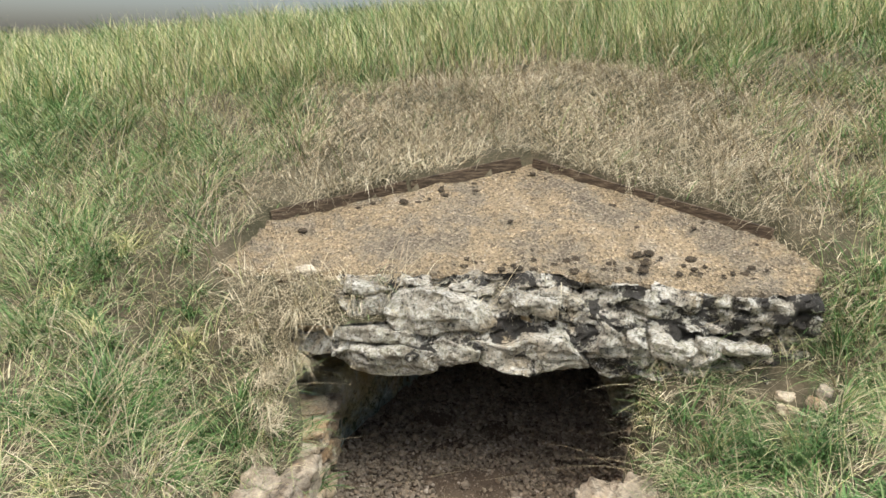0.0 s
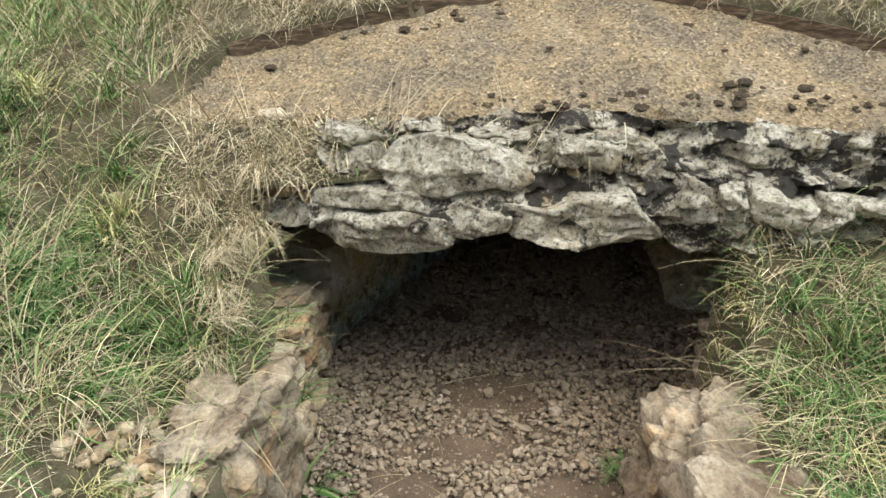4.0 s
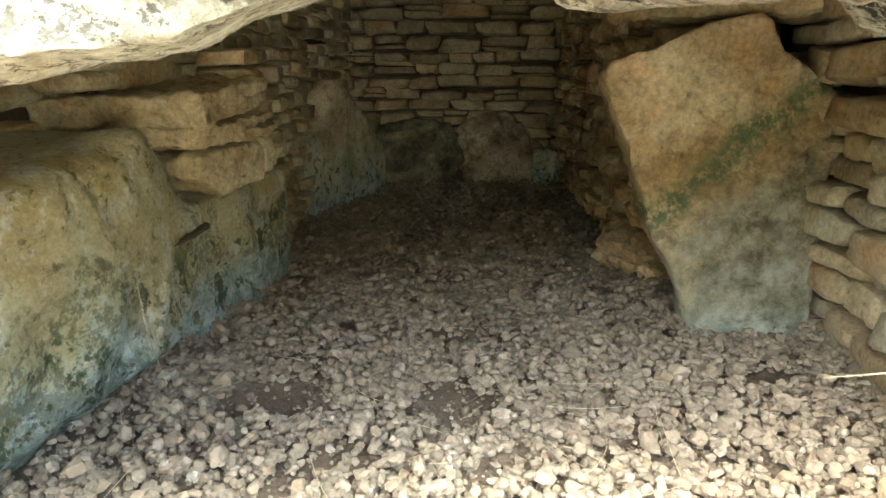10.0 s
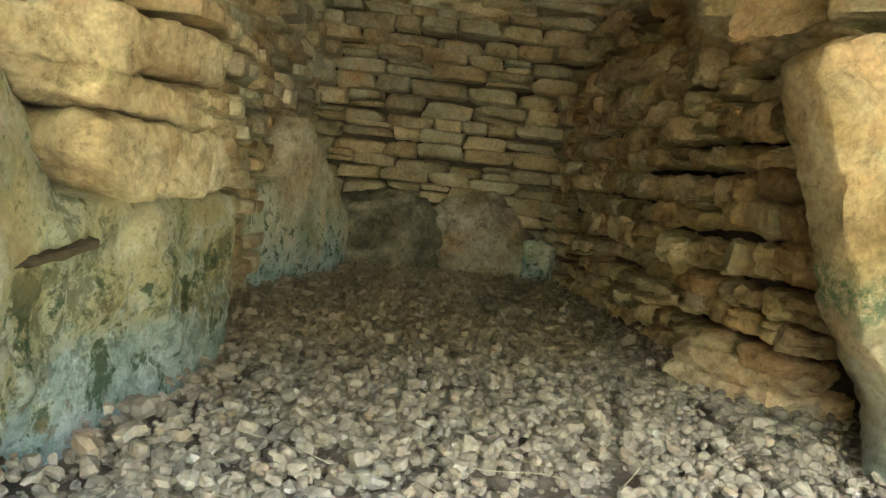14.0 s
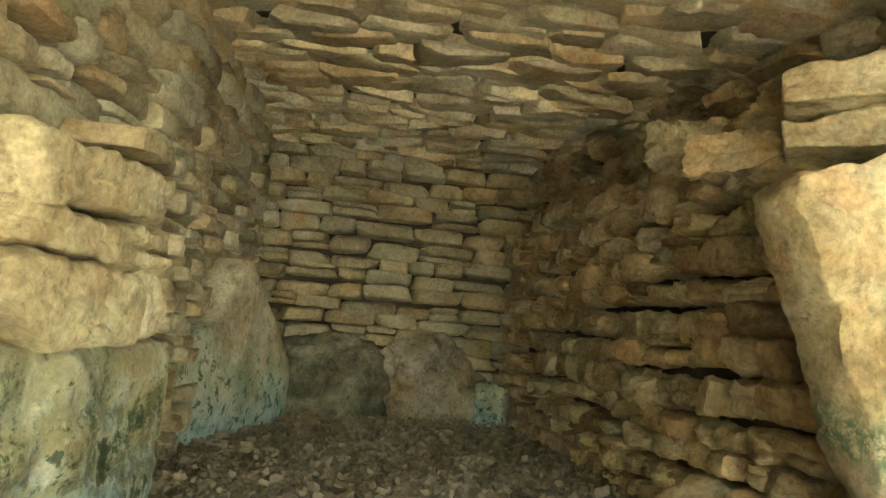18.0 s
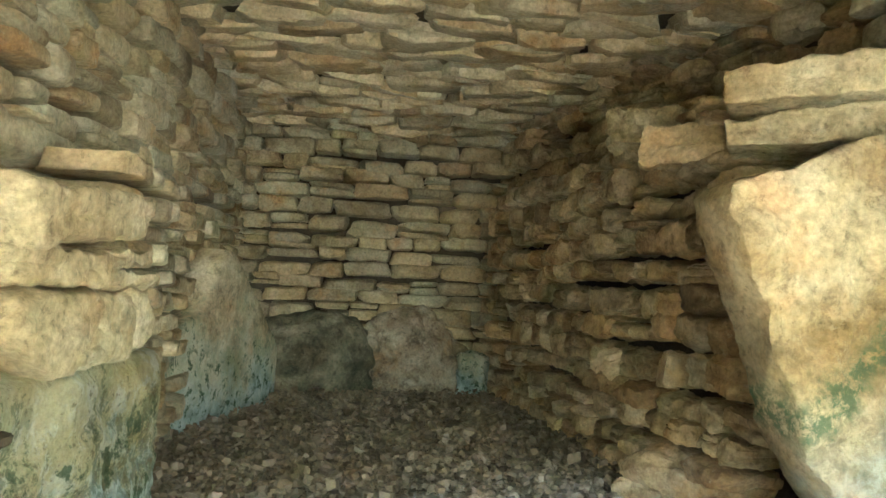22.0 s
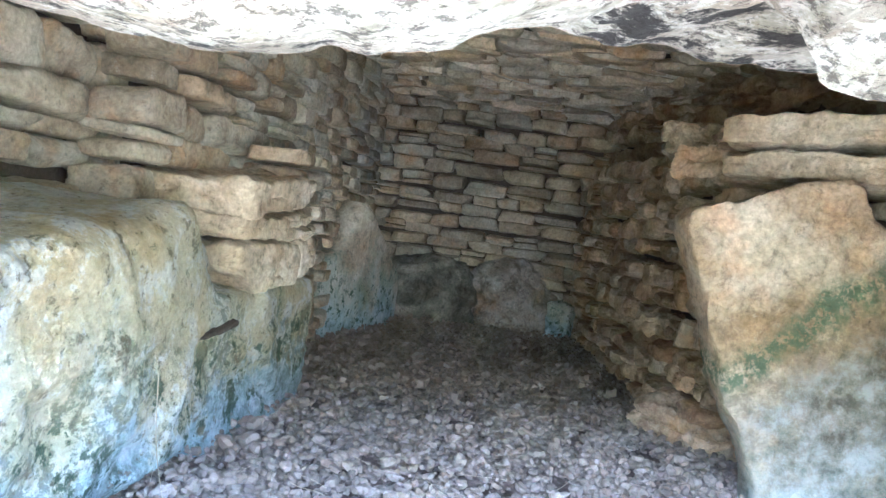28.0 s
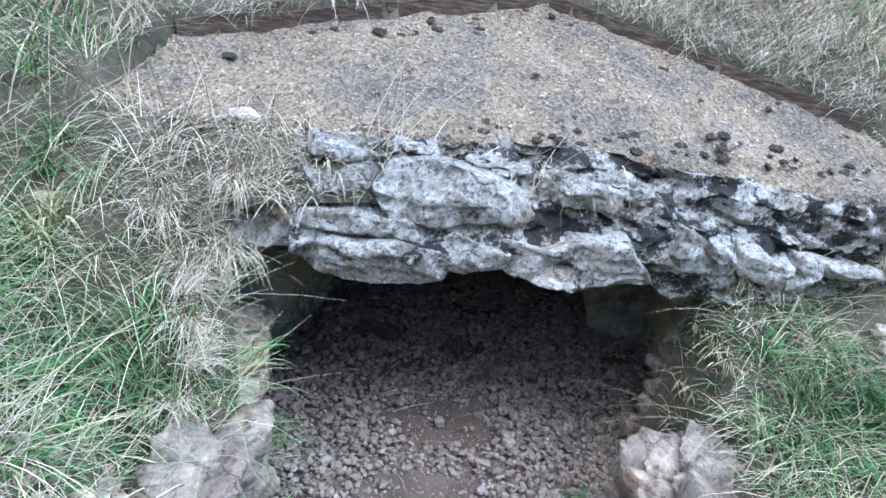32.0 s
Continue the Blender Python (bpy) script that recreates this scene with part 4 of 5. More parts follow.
def build_front():
    """The rubble and mortar mass behind the facing stones, under the roof's front edge."""
    nx, nz = 170, 30
    verts, faces = [], []
    for i in range(nx + 1):
        x = -0.55 + 2.31 * i / nx
        top_y = float(np.interp(x, [-0.7, -0.1, 0.4, 0.9, 1.3, 1.8], [3.38, 3.31, 3.28, 3.17, 3.03, 3.0]))
        low_y = float(np.interp(x, [-0.7, 0.0, 0.7, 1.3, 1.8], [3.16, 3.085, 3.05, 3.0, 2.97]))
        top_z = float(roof_plane(x, top_y)) + 0.012
        low_z = float(np.interp(x, [-0.7, -0.45, 0.0, 0.8, 0.95, 1.8], [0.92, 0.93, 0.93, 0.97, 0.9, 0.86]))
        for j in range(nz + 1):
            t = j / nz
            verts.append((x, low_y + (top_y - low_y) * t ** 1.6, low_z + (top_z - low_z) * t))
    v = np.array(verts)
    k = fbm(np.c_[v[:, 0] * 7, v[:, 1] * 5, v[:, 2] * 16], 90, 6, 0.6)
    v[:, 1] += -0.012 - 0.05 * k - 0.055 * np.clip((v[:, 0] - 0.55) / 0.3, 0, 1)
    v[:, 2] += 0.012 * fbm(v * 11, 91, 4)
    back = v.copy()
    back[:, 1] = 3.5
    n = len(v)
    for i in range(nx):
        for j in range(nz):
            a = i * (nz + 1) + j
            faces.append((a, a + nz + 1, a + nz + 2, a + 1))
        a = i * (nz + 1)
        faces.append((a + n, a + nz + 1 + n, a + nz + 1, a))
    return tagged(new("roof_front", quick_mesh("roof_front", np.r_[v, back], faces, M_FRONT, sharp=50)), "black-crusted rubble and mortar under the front edge of the roof", "rubble", kind="structure")


front = build_front()
rnd = random.Random(77)
for row, (z, y0, x, stop, w0, h0) in enumerate(((1.235, 3.29, -0.5, 0.3, 0.2, 0.055), (1.16, 3.13, 0.34, 1.62, 0.2, 0.09), (1.07, 3.03, 0.74, 1.55, 0.16, 0.08), (1.24, 3.2, 0.5, 1.5, 0.13, 0.06))):
    while x < stop:
        w = w0 * rnd.uniform(0.6, 1.4)
        y = y0 - 0.13 * max(0.0, x - 0.5) + rnd.uniform(-0.02, 0.03)
        rock("facing_stone", "lichen-spotted stone", (x + w / 2, y, z + rnd.uniform(-0.025, 0.025)), (w, 0.2, h0 * rnd.uniform(0.7, 1.4)), 300 + rnd.randrange(900), M_LICHEN, (rnd.uniform(-12, 12), rnd.uniform(-10, 10), -8 + rnd.uniform(-12, 12)), 12, 8, 0.08, 1.8, 0.06, 0.18, "stone", 14, front)
        x += w * rnd.uniform(1.0, 1.5)
# inner underside of the roof front
lintel("broad flat roof slab behind the lintel", [(-1.0, 1.0), (1.5, 1.04), (1.5, 1.2), (-1.0, 1.15)], 3.2, 70, 0.5, 0.02, M_WALL)

# rocks beside the way in
rock("entrance_rock", "broad cracked brown limestone rock beside the way in", (0.92, 2.58, 0.17), (0.62, 0.5, 0.62), 71, M_ROCK, (12, 8, 4), 24, 7, 0.08, 2.4, 0.0, 0.18, cuts=14, beds=2, fine=0.03)
rock("entrance_rock", "low tilted limestone rock beside the way in", (0.88, 2.2, 0.13), (0.70, 0.48, 0.66), 74, M_ROCK, (10, 12, 0), 24, 7, 0.08, 2.4, 0.0, 0.18, cuts=14, beds=2, fine=0.03)
rock("entrance_rock", "pale streaked limestone rock in the bank beside the way in", (-0.79, 2.55, 0.17), (0.42, 0.56, 0.80), 72, M_ROCK, (0, 0, -6), 24, 8, 0.08, 2.4, 0.0, 0.18, cuts=12, beds=2, fine=0.03)
rock("entrance_rock", "ledge of grey limestone in the bank beside the way in", (-0.84, 2.06, 0.14), (0.46, 0.46, 0.78), 75, M_ROCK, (4, -8, 10), 24, 7, 0.08, 2.4, 0.0, 0.18, cuts=14, beds=2, fine=0.03)
rnd = random.Random(41)
for k in range(70):
    x, y = -0.95 + rnd.gauss(0, 0.1), 2.36 + rnd.gauss(0, 0.09)
    z, w = float(ground_z(np.array([x]), np.array([y]))[0]), rnd.uniform(0.02, 0.05)
    rock("loose_stone", "small pale loose stone lying on the bank", (x, y, z + w * 0.3), (w * 1.3, w, w * 0.7), 400 + k, M_JAMB, (rnd.uniform(-20, 20), 0, 40 * k), 8, 4, 0.08, 2.0, 0.0, 0.1, "stone", 9)["group"] = "loose bank stones"
for k, (x, y, w) in enumerate(((-1.27, 3.50, 0.14), (-0.72, 3.40, 0.1))):
    rock("loose_stone", "flat pale stone at the edge of the roof", (x, y, float(roof_plane(x, y)) + 0.02), (w, 0.08, 0.035), 420 + k, M_JAMB, (8, 0, 30 * k), 12, 6, 0.08, 2.0, 0.0, 0.1, "stone", 9)


# edging boards
edging = tagged(new("roof_edging"), "weathered brown wooden edging boards holding back the turf", "edging")
edging.matrix_basis = pose(0.5, 4.19, 1.7)


def board(a, b, seed):
    L = math.hypot(b[0] - a[0], b[1] - a[1])
    n = 24
    verts, faces = [], []
    for i in range(n + 1):
        x = L * i / n
        for y, z in ((-0.014, -0.07), (0.014, -0.07), (0.014, 0.05), (-0.014, 0.05)):
            k = 0.004 * noise.noise((x * 6 + seed, y * 40, z * 20)) + (0.012 * noise.noise((x * 3, seed, 0)) if z > 0 else 0)
            verts.append((x, y, z + k))
    for i in range(n):
        for k in range(4):
            p, q = i * 4 + k, i * 4 + (k + 1) % 4
            faces.append((p, q, q + 4, p + 4))
    faces += [(0, 1, 2, 3), (n * 4 + 3, n * 4 + 2, n * 4 + 1, n * 4)]
    za, zb = float(roof_plane(*a)), float(roof_plane(*b))
    ob = new("board", mesh_of("board", verts, faces, M_WOOD, False))
    ob.matrix_basis = along(a, b, za) @ Matrix.Rotation(-math.atan2(zb - za, L), 4, "Y")
    ob.parent, ob.matrix_parent_inverse = edging, edging.matrix_basis.inverted()


board((-1.0, 3.87), (-0.2, 4.045), 1)
board((-0.19, 4.045), (0.5, 4.19), 2)
board((0.56, 4.16), (1.2, 3.72), 3)
board((1.21, 3.71), (1.72, 3.38), 4)


rnd = random.Random(31)
moss = Mat("dark_moss", 0.97)
moss.bump(moss.noise(160, 4, 0.8), 1.0, 0.01)
M_MOSS = moss.done(moss.ramp(moss.noise(60, 4, 0.7), (0.3, (0.025, 0.02, 0.013)), (0.7, (0.09, 0.068, 0.042))))
for k in range(110):
    t = rnd.random()
    if k < 22:
        x, y = (0.5 + 1.15 * t, 4.13 - 0.72 * t) if k % 2 else (0.45 - 1.3 * t, 4.13 - 0.28 * t)
        y -= rnd.uniform(0.0, 0.12)
    else:
        x = rnd.uniform(0.05, 1.7) if k < 95 else rnd.uniform(-0.7, 1.6)
        y = 3.33 - 0.17 * max(0.0, x - 0.2) + abs(rnd.gauss(0, 0.09 if k < 95 else 0.3))
        if not inside(np.array([x]), np.array([y]), ROOF)[0]:
            continue
    w = rnd.uniform(0.012, 0.036) * (1.0 if k < 22 else rnd.choice((0.5, 0.7, 1.0, 1.3)))
    rock("moss_clump", "small dark dried moss clump on the mortar roof", (x, y, float(roof_plane(x, y)) + 0.003), (w * rnd.uniform(1.1, 1.9), w, w * 0.22), 500 + k, M_MOSS, (24, 0, rnd.uniform(-50, 50)), 12, 2.5, 0.15, 2.0, 0.0, 0.1, "moss", 0)["group"] = "roof moss clumps"


# ---- grass ----
def blades(n, seed, keep, box, length, width, spread, droop, mat, name, label, lay=0.0, lift=0.0, bias=(0, 0), tussock=0.0):
    """Many thin bent blades on the ground; keep(x, y, r) says which of the candidates stay."""
    g = np.random.RandomState(seed)
    x = g.uniform(box[0], box[1], n)
    y = g.uniform(box[2], box[3], n)
    clump = fbm(np.stack([x * 5, y * 5, 0 * x], -1), seed + 40, 2)
    mound = vnoise(np.stack([x * 4.2, y * 4.2, 0 * x], -1), 301)
    fall = np.stack([vnoise(np.stack([x * 4.2 + 0.1 * a, y * 4.2 + 0.1 * b, 0 * x], -1), 301) - mound for a, b in ((1, 0), (0, 1))], -1) * -10 * tussock
    ok = keep(x, y, g.uniform(0, 1, n) - 0.15 * clump) & (g.uniform(0, 1, n) < 1 - tussock + tussock * (0.55 + 1.1 * mound))
    x, y = x[ok], y[ok]
    n = len(x)
    z = ground_z(x, y) - 0.01 + lift * g.uniform(0, 1, n)
    ln = g.uniform(*length, n) * (1 + 0.25 * clump[ok] + 0.35 * tussock * mound[ok])
    wd = g.uniform(*width, n)
    az = g.uniform(0, 2 * np.pi, n) + 1.2 * vnoise(np.stack([x * 3, y * 3, 0 * x], -1), seed)
    out = np.stack([np.cos(az), np.sin(az), np.zeros(n)], -1) + np.array([bias[0], bias[1], 0])
    out[:, :2] += 0.9 * fall[ok]
    out /= np.linalg.norm(out, axis=1)[:, None] + 1e-6
    lean = g.uniform(0, spread, n) + lay
    bend = g.uniform(0.3, 1.0, n) * droop
    side = np.stack([-np.sin(az + 0.6), np.cos(az + 0.6), np.zeros(n)], -1)
    p = np.stack([x, y, z], -1)
    verts, steps = [], 4
    for k in range(steps + 1):
        w = wd * (1 - (k / steps) ** 1.6) * 0.5 + 0.0003
        verts += [p - side * w[:, None], p + side * w[:, None]]
        a = lean + bend * (k / steps)
        p = p + (out * np.sin(a)[:, None] + np.array([0, 0, 1]) * np.cos(a)[:, None]) * (ln / steps)[:, None]
    verts = np.stack(verts, 1)
    m = 2 * (steps + 1)
    base = np.arange(n)[:, None] * m
    faces = np.concatenate([base + np.array([[2 * k, 2 * k + 1, 2 * k + 3, 2 * k + 2]]) for k in range(steps)])
    ob = new(name, quick_mesh(name, verts.reshape(-1, 3), faces, mat))
    return tagged(ob, label, "grass", kind="stuff")


def off_roof(x, y):
    left, right = cut_edges(y)
    way = (x > left - 0.02) & (x < right - 0.05) & (y < 3.16)
    bare = np.hypot((x - 1.66) / 0.2, (y - 2.78) / 0.17) < 0.9 + 0.5 * vnoise(np.stack([x * 9, y * 9, 0 * x], -1), 6)
    bare |= (x > 0) & (x < 0.99 + 0.05 * np.sin(y * 23)) & (y < 2.7)
    bare |= np.hypot((x + 0.86) / 0.25, (y - 2.26) / 0.42) < 0.9 + 0.5 * vnoise(np.stack([x * 9, y * 9, 0 * x], -1), 7)
    bare |= np.hypot((x + 1.62) / 0.26, (y - 3.12) / 0.13) < 0.9 + 0.5 * vnoise(np.stack([x * 9, y * 9, 0 * x], -1), 8)
    return ~(inside(x, y, ROOF) | way | bare)


def dryness(x, y):
    """1 on the worn, strawy patch round the roof, 0 in the long green grass."""
    n = 0.25 * fbm(np.stack([x * 1.1, y * 1.1, 0 * x], -1), 77, 3)
    r = np.hypot((x - 0.42) / 1.9, (y - 4.25) / 1.35)
    edge = 1.05 * np.exp(-((y - 3.2) / 0.4) ** 2 - ((x + 0.85) / 0.35) ** 2) + 0.8 * np.exp(-((y - 3.2) / 0.5) ** 2 - ((x - 1.75) / 0.3) ** 2)
    return np.clip((1.15 - r) * 2.6 + n * 2 + edge, 0, 1)


blades(190000, 101, lambda x, y, r: off_roof(x, y) & ((dryness(x, y) > r + 0.15) | (r < np.where(x < -1.3, 0.22, 0.36)) & (y < 3.9)), (-2.6, 3.0, 1.6, 6.2), (0.07, 0.24), (0.0014, 0.0034), 0.9, 1.7, M_DRY, "dry_grass", "matted dry straw-coloured grass round the roof", lay=0.75, lift=0.035, tussock=0.55)
blades(125000, 102, lambda x, y, r: off_roof(x, y) & (dryness(x, y) < r) & (y > 1.5), (-3.4, 3.4, 1.5, 5.6), (0.09, 0.30), (0.0028, 0.0064), 1.0, 1.9, M_GREEN, "long_grass", "long green meadow grass on the mound", lay=0.3, bias=(0, -0.2), tussock=0.85)
blades(15000, 105, lambda x, y, r: off_roof(x, y) & (dryness(x, y) < r) & (y > 1.5), (-3.4, 3.4, 1.5, 5.6), (0.16, 0.42), (0.0016, 0.003), 1.2, 1.6, M_PALE, "seeding_grass", "long pale seeding grass on the mound", lay=0.25, bias=(0, -0.5), tussock=0.5)
blades(60000, 103, lambda x, y, r: (dryness(x, y) < r), (-7, 6, 5.4, 10), (0.2, 0.42), (0.004, 0.008), 0.5, 1.3, M_GREEN, "meadow_grass", "tall meadow grass on top of the mound", bias=(-0.3, 0))
blades(48000, 106, lambda x, y, r: (dryness(x, y) < r), (-7, 6, 5.4, 10), (0.22, 0.45), (0.003, 0.006), 0.5, 1.2, M_PALE, "seed_heads", "tall straw-yellow seeding grass along the top of the mound", bias=(-0.3, 0))
blades(15000, 104, lambda x, y, r: off_roof(x, y) & (r < 0.75), (-2.6, 3.0, 2.2, 6.5), (0.25, 0.55), (0.0025, 0.004), 0.9, 0.9, M_STRAW, "straw_stalks", "pale dry grass stalks lying over the turf", lay=0.45)


blades(110000, 107, lambda x, y, r: ((y < 1.6) & (bounce_spread(x, y) < 0.12 * r)) | (np.abs(x) > 2.6 + 0.7 * r), (-11, 11, -5, 10), (0.12, 0.3), (0.006, 0.012), 0.8, 1.5, M_GREEN, "field_grass", "green meadow grass of the field round the mound", lay=0.15)
blades(25000, 108, lambda x, y, r: r > 0.2, (-11, 11, 10, 22), (0.2, 0.4), (0.012, 0.022), 0.5, 1.2, M_PALE, "far_grass", "straw-coloured meadow grass behind the mound")


# ---- chippings on the floor ----
PATCHES = [(0.2, 3.34, 0.26, 0.17), (0.38, 3.92, 0.2, 0.12), (-0.03, 4.06, 0.2, 0.1), (0.6, 4.3, 0.15, 0.05), (-0.1, 2.96, 0.22, 0.1), (0.1, 2.5, 0.5, 0.18), (-0.2, 2.75, 0.15, 0.08), (0.45, 2.72, 0.2, 0.1)]


def build_chippings():
    g = np.random.RandomState(9)
    shapes = [facet(rock_shape(200 + s, 3, 2.4, 0.2, 1.6)[0] * 1.12, s, 8, 0.5, 0.8) for s in range(24)]
    plain = [facet(rock_shape(200 + s, 2, 2.6, 0.18, 1.6)[0] * 1.12, s, 6, 0.52, 0.85) for s in range(24)]
    blunt = [rock_shape(200 + s, 1, 3.0, 0.3, 2.6)[0] * 1.15 for s in range(24)]
    quads, few, least = SPHERES[3][1], SPHERES[2][1], SPHERES[1][1]
    n = 84000
    x, y = g.uniform(-0.9, 2.2, n), g.uniform(2.15, 7.3, n)
    ok = inside(x, y, FLOOR)
    bare = np.zeros(n)
    for cx, cy, rx, ry in PATCHES:
        bare = np.maximum(bare, 1.25 - np.hypot((x - cx) / rx, (y - cy) / ry))
    bare += 0.45 * fbm(np.stack([x * 11, y * 11, 0 * x], -1), 4, 3)
    thin = np.clip((2.9 - y) * 1.4, 0, 0.75)
    ok &= (bare < 0.12 + 0.28 * g.uniform(0, 1, n)) | (g.uniform(0, 1, n) < 0.03)
    ok &= g.uniform(0, 1, n) > thin
    x, y = x[ok], y[ok]
    n = len(x)
    size = np.clip(g.lognormal(math.log(0.0165), 0.33, n), 0.010, 0.05)
    dims = np.stack([size * g.uniform(0.9, 1.4, n), size * g.uniform(0.75, 1.1, n), size * g.uniform(0.55, 0.95, n)], -1)
    layer = g.choice([0.0, 1.0, 1.9], n, p=[0.5, 0.33, 0.17])
    z = floor_z(x, y) + dims[:, 2] * 0.36 + layer * 0.016
    m = 6000
    gx, gy = g.uniform(-0.7, 0.9, m), g.uniform(2.15, 4.5, m)
    ok = inside(gx, gy, FLOOR)
    gx, gy = gx[ok], gy[ok]
    gs = g.uniform(0.004, 0.011, len(gx))
    x, y, z = np.r_[x, gx], np.r_[y, gy], np.r_[z, floor_z(gx, gy) + gs * 0.3]
    dims = np.r_[dims, np.stack([gs * 1.2, gs, gs * 0.8], -1)]
    n = len(x)
    verts, faces, count = [], [], 0
    near = np.argsort(np.hypot(x - 0.05, y - 3.05) + (dims[:, 0] < 0.018))[:300]
    single = set(near.tolist())
    meshes = [quick_mesh("pebble", s, quads, M_PEB1, sharp=22) for s in shapes]
    for i in range(n):
        e = Euler((g.uniform(-0.5, 0.5), g.uniform(-0.5, 0.5), g.uniform(0, 6.28)))
        s = int(g.randint(len(shapes)))
        if i in single:
            mm = Matrix.Translation((x[i], y[i], z[i])) @ e.to_matrix().to_4x4() @ Matrix.Diagonal((*dims[i], 1))
            part("pebble", meshes[s], floor, "", mm)
            continue
        shape, cut = (blunt[s], least) if y[i] > 5.0 or dims[i][0] < 0.012 else (plain[s], few) if y[i] > 3.4 else (shapes[s], quads)
        verts.append((shape * dims[i]) @ np.array(e.to_matrix()).T + np.array([x[i], y[i], z[i]]))
        faces.append(cut + count)
        count += len(shape)
    ob = part("chippings", quick_mesh("chippings", np.concatenate(verts), np.concatenate(faces), M_PEB, False), floor, "loose buff limestone chippings covering the floor")
    tagged(ob, kind="stuff")


build_chippings()


# ---- tufts, straws and slivers ----
def ribbon(points, width, up=(0, 0, 1)):
    """A thin bent blade through the points, as verts and quads."""
    pts = [Vector(p) for p in points]
    verts, faces = [], []
    for i, p in enumerate(pts):
        d = (pts[min(i + 1, len(pts) - 1)] - pts[max(i - 1, 0)]).normalized()
        side = d.cross(Vector(up)).normalized() * width * 0.5 * (1 - (i / (len(pts) - 1)) ** 2 * 0.92)
        fold = d.cross(side).normalized() * width * 0.18
        verts += [p - side, p + fold, p + side]
        if i:
            a = 3 * (i - 1)
            faces += [(a, a + 1, a + 4, a + 3), (a + 1, a + 2, a + 5, a + 4)]
    return verts, faces


def tuft(at, n, length, width, seed, mat=None, lean=0.9, droop=1.6, way=None, label="tuft of fresh green grass growing from the bank"):
    rnd = random.Random(seed)
    verts, faces = [], []
    for _ in range(n):
        a = rnd.uniform(0, 6.283) if way is None else way + rnd.gauss(0, 0.6)
        out, ln = Vector((math.cos(a), math.sin(a), 0)), length * rnd.uniform(0.5, 1.1)
        p = Vector((rnd.gauss(0, 0.025), rnd.gauss(0, 0.025), -0.01))
        t, bend = rnd.uniform(0.05, lean), rnd.uniform(0.4, 1.0) * droop
        pts = [p.copy()]
        for k in range(6):
            e = t + bend * k / 6
            p = p + (out * math.sin(e) + Vector((0, 0, math.cos(e)))) * ln / 6
            pts.append(p.copy())
        v, f = ribbon(pts, width * rnd.uniform(0.6, 1.2), (out.x * 0.3, out.y * 0.3, 1))
        b = len(verts)
        verts += v
        faces += [tuple(i + b for i in q) for q in f]
    ob = new("grass_tuft", quick_mesh("grass_tuft", [tuple(v) for v in verts], faces, mat or M_FRESH))
    ob.matrix_basis = pose(*at)
    return tagged(ob, label, "grass")


def on_ground(x, y, up=0.0):
    return (x, y, float(ground_z(np.array([x]), np.array([y]))[0]) + up)


for k, (x, y) in enumerate(((1.58, 2.78), (1.70, 2.70), (1.64, 2.64), (1.55, 2.70))):
    rock("loose_stone", "small brown stone in bare soil on the bank", on_ground(x, y, 0.01), (0.09, 0.06, 0.045), 440 + k, M_JAMB, (20, 0, 50 * k), 12, 5, 0.08, 2.0, 0.0, 0.1, "stone", 9)["group"] = "loose bank stones"
for k, (x, y, zz) in enumerate(((-0.74, 2.86, 0.53), (-0.76, 3.0, 0.54), (-0.74, 3.12, 0.54), (-0.84, 2.6, 0.40), (-0.78, 2.72, 0.44))):
    tuft((x, y, zz), 90, 0.13, 0.003, 70 + k, M_DRY, 1.4, 1.8, way=-0.8, label="matted dry grass on the cheek wall")
tuft((-0.66, 2.97, 0.58), 22, 0.17, 0.007, 1, way=-0.2, droop=2.2, label="arching green grass tuft hanging beside the way in")
tuft((-0.61, 2.84, 0.34), 26, 0.20, 0.009, 2, way=-0.6, label="upright green grass tuft in the cheek wall")
tuft((-0.55, 2.73, 0.0), 14, 0.26, 0.02, 3, way=-0.3, lean=1.3, droop=1.2, label="broad-bladed green grass at the foot of the cheek wall")
tuft((0.61, 2.80, 0.0), 90, 0.13, 0.006, 4, label="fresh green grass tuft at the foot of the rock")
for k, (x, y, n, ln) in enumerate(((1.12, 2.80, 70, 0.2), (1.25, 2.66, 80, 0.24), (1.36, 2.52, 80, 0.24), (1.22, 2.92, 50, 0.18), (1.5, 2.4, 80, 0.24), (1.42, 2.75, 50, 0.2), (1.85, 2.9, 60, 0.26), (2.0, 2.7, 60, 0.26), (-0.95, 2.9, 60, 0.2), (-1.15, 2.75, 70, 0.24), (-1.3, 3.05, 70, 0.24), (-0.78, 2.34, 24, 0.13), (-1.5, 2.6, 80, 0.26))):
    tuft(on_ground(x, y), n, ln, 0.007, 20 + k)
for k, (x, y, zz) in enumerate(((0.98, 2.84, 0.62), (0.99, 2.96, 0.74), (0.99, 3.04, 0.8), (1.0, 2.76, 0.5), (1.02, 2.9, 0.72), (0.95, 2.95, 0.5), (0.95, 3.02, 0.62), (0.97, 2.86, 0.36))):
    tuft((x + 0.06, y, zz), 55, 0.11, 0.004, 90 + k, M_PALE if k % 2 else M_GREEN, 1.3, 2.0, way=-1.8, label="grass drooping over the stone jamb")
for k in range(26):
    x, y = -0.80 - 0.02 * (k % 3), 2.62 + 0.55 * (k / 26)
    tuft((x, y, 0.42 + 0.4 * ((k * 7) % 26) / 26 + 0.25 * k / 26), 44, 0.16, 0.0026, 120 + k, M_PALE if k % 4 == 0 else M_DRY, 1.6, 2.2, way=-0.5 + 0.8 * math.sin(k * 2.4), label="matted dry grass hanging on the steep bank")
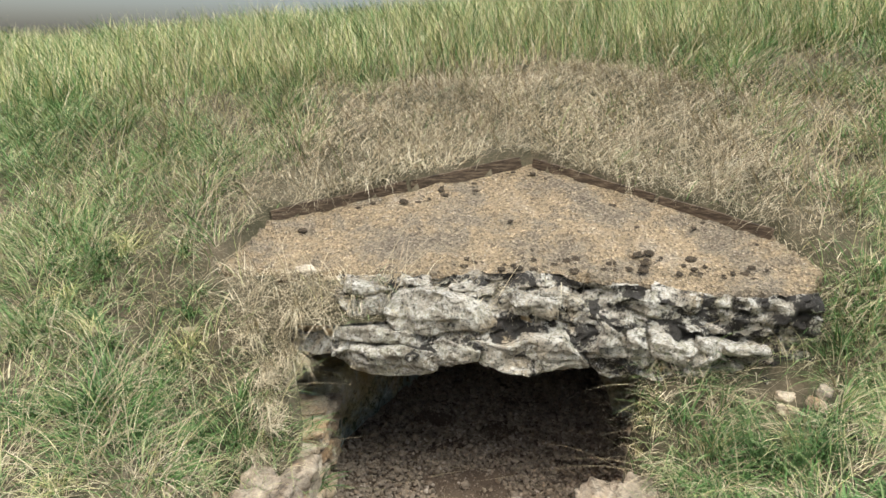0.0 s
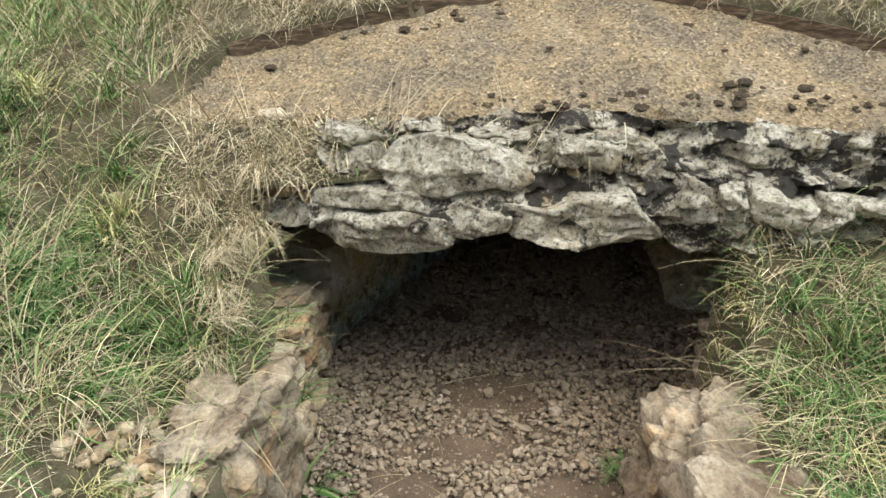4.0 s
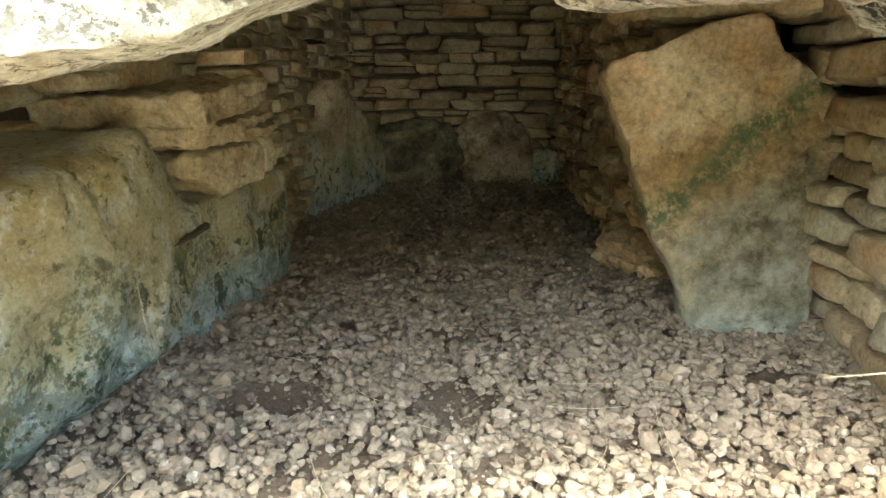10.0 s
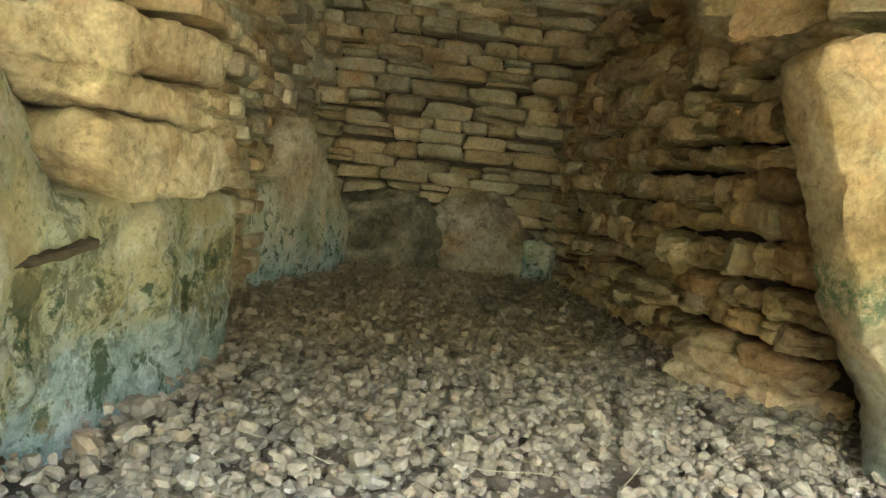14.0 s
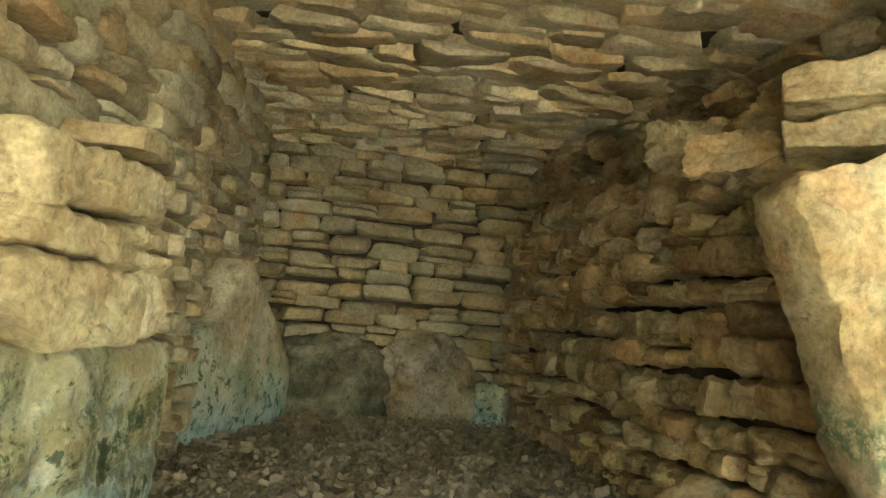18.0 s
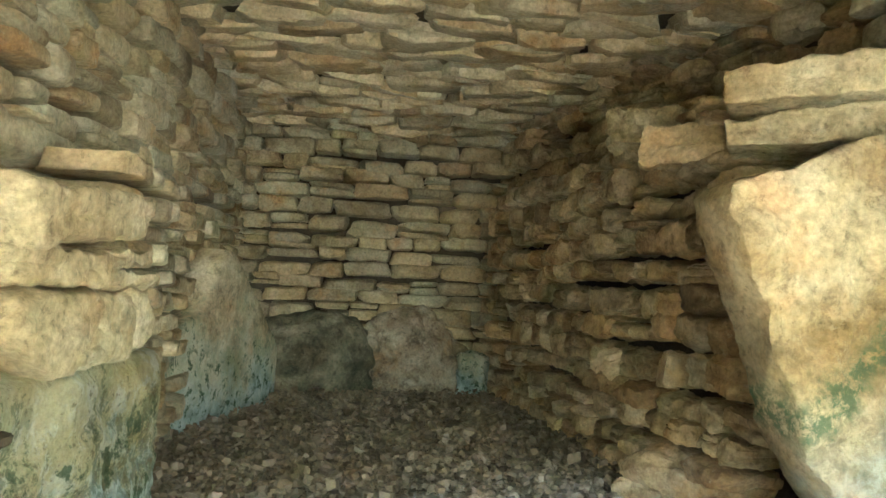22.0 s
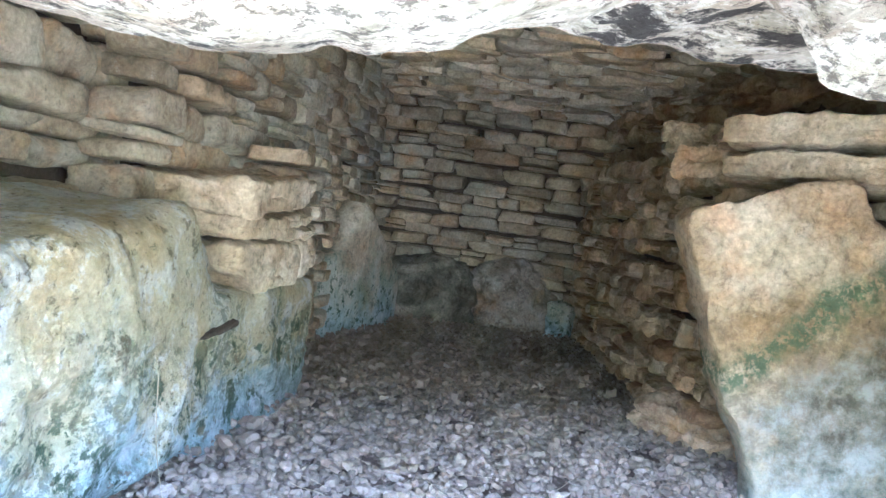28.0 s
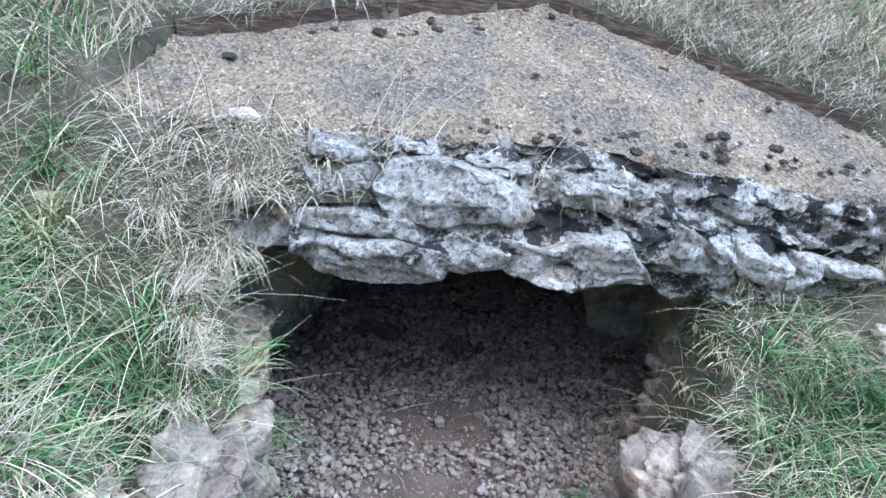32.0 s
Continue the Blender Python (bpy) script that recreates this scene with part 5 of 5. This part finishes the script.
for k, (x, y, n) in enumerate(((-0.74, 3.04, 130), (-0.62, 3.12, 120), (-0.85, 3.0, 130), (-0.72, 3.2, 120), (-0.95, 3.15, 120), (1.05, 2.98, 60), (1.2, 2.96, 60), (1.62, 3.0, 70))):
    tuft(on_ground(x, y, 0.02), n, 0.22, 0.0026, 50 + k, M_DRY, 1.6, 2.1, way=-1.5 if x < 0 else None, label="matted dry grass drooping over the edge of the roof")


rnd = random.Random(65)
for k in range(46):
    x, y = (rnd.uniform(-2.1, -0.95), rnd.uniform(2.2, 3.6)) if k % 3 else (rnd.uniform(1.15, 2.3), rnd.uniform(2.2, 3.1))
    if math.hypot(x + 0.93, y - 2.3) < 0.46 or math.hypot(x - 1.66, y - 2.78) < 0.2:
        continue
    tuft(on_ground(x, y), 60, rnd.uniform(0.14, 0.25), 0.0055, 500 + k, (M_FRESH, M_GREEN, M_FRESH, M_PALE)[k % 4], 1.0, 1.8, label="thick tuft of long green grass on the bank")
for k in range(12):
    x, y = rnd.uniform(-1.05, -0.78), rnd.uniform(2.1, 2.8)
    tuft(on_ground(x, y, 0.01), 36, 0.12, 0.0034, 560 + k, (M_DRY, M_PALE, M_GREEN)[k % 3], 1.5, 2.0, way=rnd.uniform(-1.6, 0.4), label="straggling half-dry grass over the bank stones")
for k in range(34):
    side = k % 3 > 0
    x, y = (rnd.uniform(1.02, 1.62), rnd.uniform(2.0, 2.66)) if side else (rnd.uniform(-1.7, -1.1), rnd.uniform(2.45, 2.95))
    tuft(on_ground(x, y), 44, rnd.uniform(0.11, 0.18), 0.0075, 620 + k, M_FRESH, 1.2, 1.9, label="short thick tuft of fresh green grass on the bank")
for k in range(26):
    side = k % 2 > 0
    x, y = (rnd.uniform(1.0, 1.2), rnd.uniform(1.9, 2.6)) if side else (rnd.uniform(-1.25, -0.72), rnd.uniform(1.95, 2.7))
    tuft(on_ground(x, y), 50, rnd.uniform(0.07, 0.13), 0.003, 660 + k, (M_DRY, M_DRY, M_PALE)[k % 3], 1.6, 2.0, label="low matted dry grass on the earth of the bank")
rnd = random.Random(66)
for k in range(40):
    y = rnd.uniform(2.62, 3.1)
    x = float(cut_edges(np.array([y]))[1][0]) + rnd.uniform(0.0, 0.08)
    top = float(ground_z(np.array([x + 0.16]), np.array([y]))[0])
    tuft((x, y, top * rnd.uniform(0.25, 1.0)), 45, 0.1, 0.0036, 300 + k, (M_GREEN, M_PALE, M_FRESH, M_DRY)[k % 4], 1.4, 2.0, way=-1.8 + rnd.uniform(-0.6, 0.6), label="grass hanging on the earth bank beside the way in")


def straw(a, b, seed, width=0.006, bow=0.012, label="dry pale grass stalk lying on the chippings"):
    """A round, slightly bowed stalk from a to b."""
    rnd = random.Random(seed)
    a, b = Vector(a), Vector(b)
    d = (b - a).normalized()
    side = d.cross(Vector((0, 0, 1))).normalized()
    up = side.cross(d)
    verts, faces, n = [], [], 9
    bend = rnd.uniform(-bow, bow)
    for i in range(n):
        t = i / (n - 1)
        c = a.lerp(b, t) + side * bend * math.sin(t * math.pi) + up * 0.004 * math.sin(t * 5 + seed)
        for k in range(6):
            w = width / 2 * (1 - 0.5 * t)
            verts.append(tuple(c - a + (side * math.cos(k * math.pi / 3) + up * math.sin(k * math.pi / 3)) * w))
            if i:
                faces.append(((i - 1) * 6 + k, (i - 1) * 6 + (k + 1) % 6, i * 6 + (k + 1) % 6, i * 6 + k))
    ob = new("straw", quick_mesh("straw", verts, faces, M_STRAW))
    ob.matrix_basis = pose(*a)
    return tagged(ob, label, "straw", "dry stalks on the floor")


straw((-0.06, 3.375, 0.022), (0.155, 3.447, 0.03), 1, 0.004)
straw((-0.035, 3.545, 0.026), (0.155, 3.45, 0.033), 2, 0.003)
rnd = random.Random(8)
for k in range(70):
    x, y, a, ln = rnd.uniform(-0.45, 0.75), rnd.uniform(2.5, 4.4), rnd.uniform(0, 6.28), rnd.uniform(0.08, 0.26)
    straw((x, y, 0.026), (x + math.cos(a) * ln, y + math.sin(a) * ln, 0.03 + rnd.uniform(0, 0.015)), 10 + k, rnd.uniform(0.0011, 0.0022), 0.014)
straw((-0.335, 4.13, 0.31), (-0.30, 4.16, 0.03), 90, 0.0025, 0.01, "dry stalk leaning against the standing stone")
straw((1.78, 6.2, 0.06), (1.45, 5.9, 0.04), 91, 0.005, 0.03)
rock("stone_sliver", "thin dark sliver at the end of the standing stone", (-0.235, 4.475, 0.335), (0.17, 0.022, 0.009), 80, M_CORE, (0, -9, 56), 12, 12, 0.02, cuts=3)
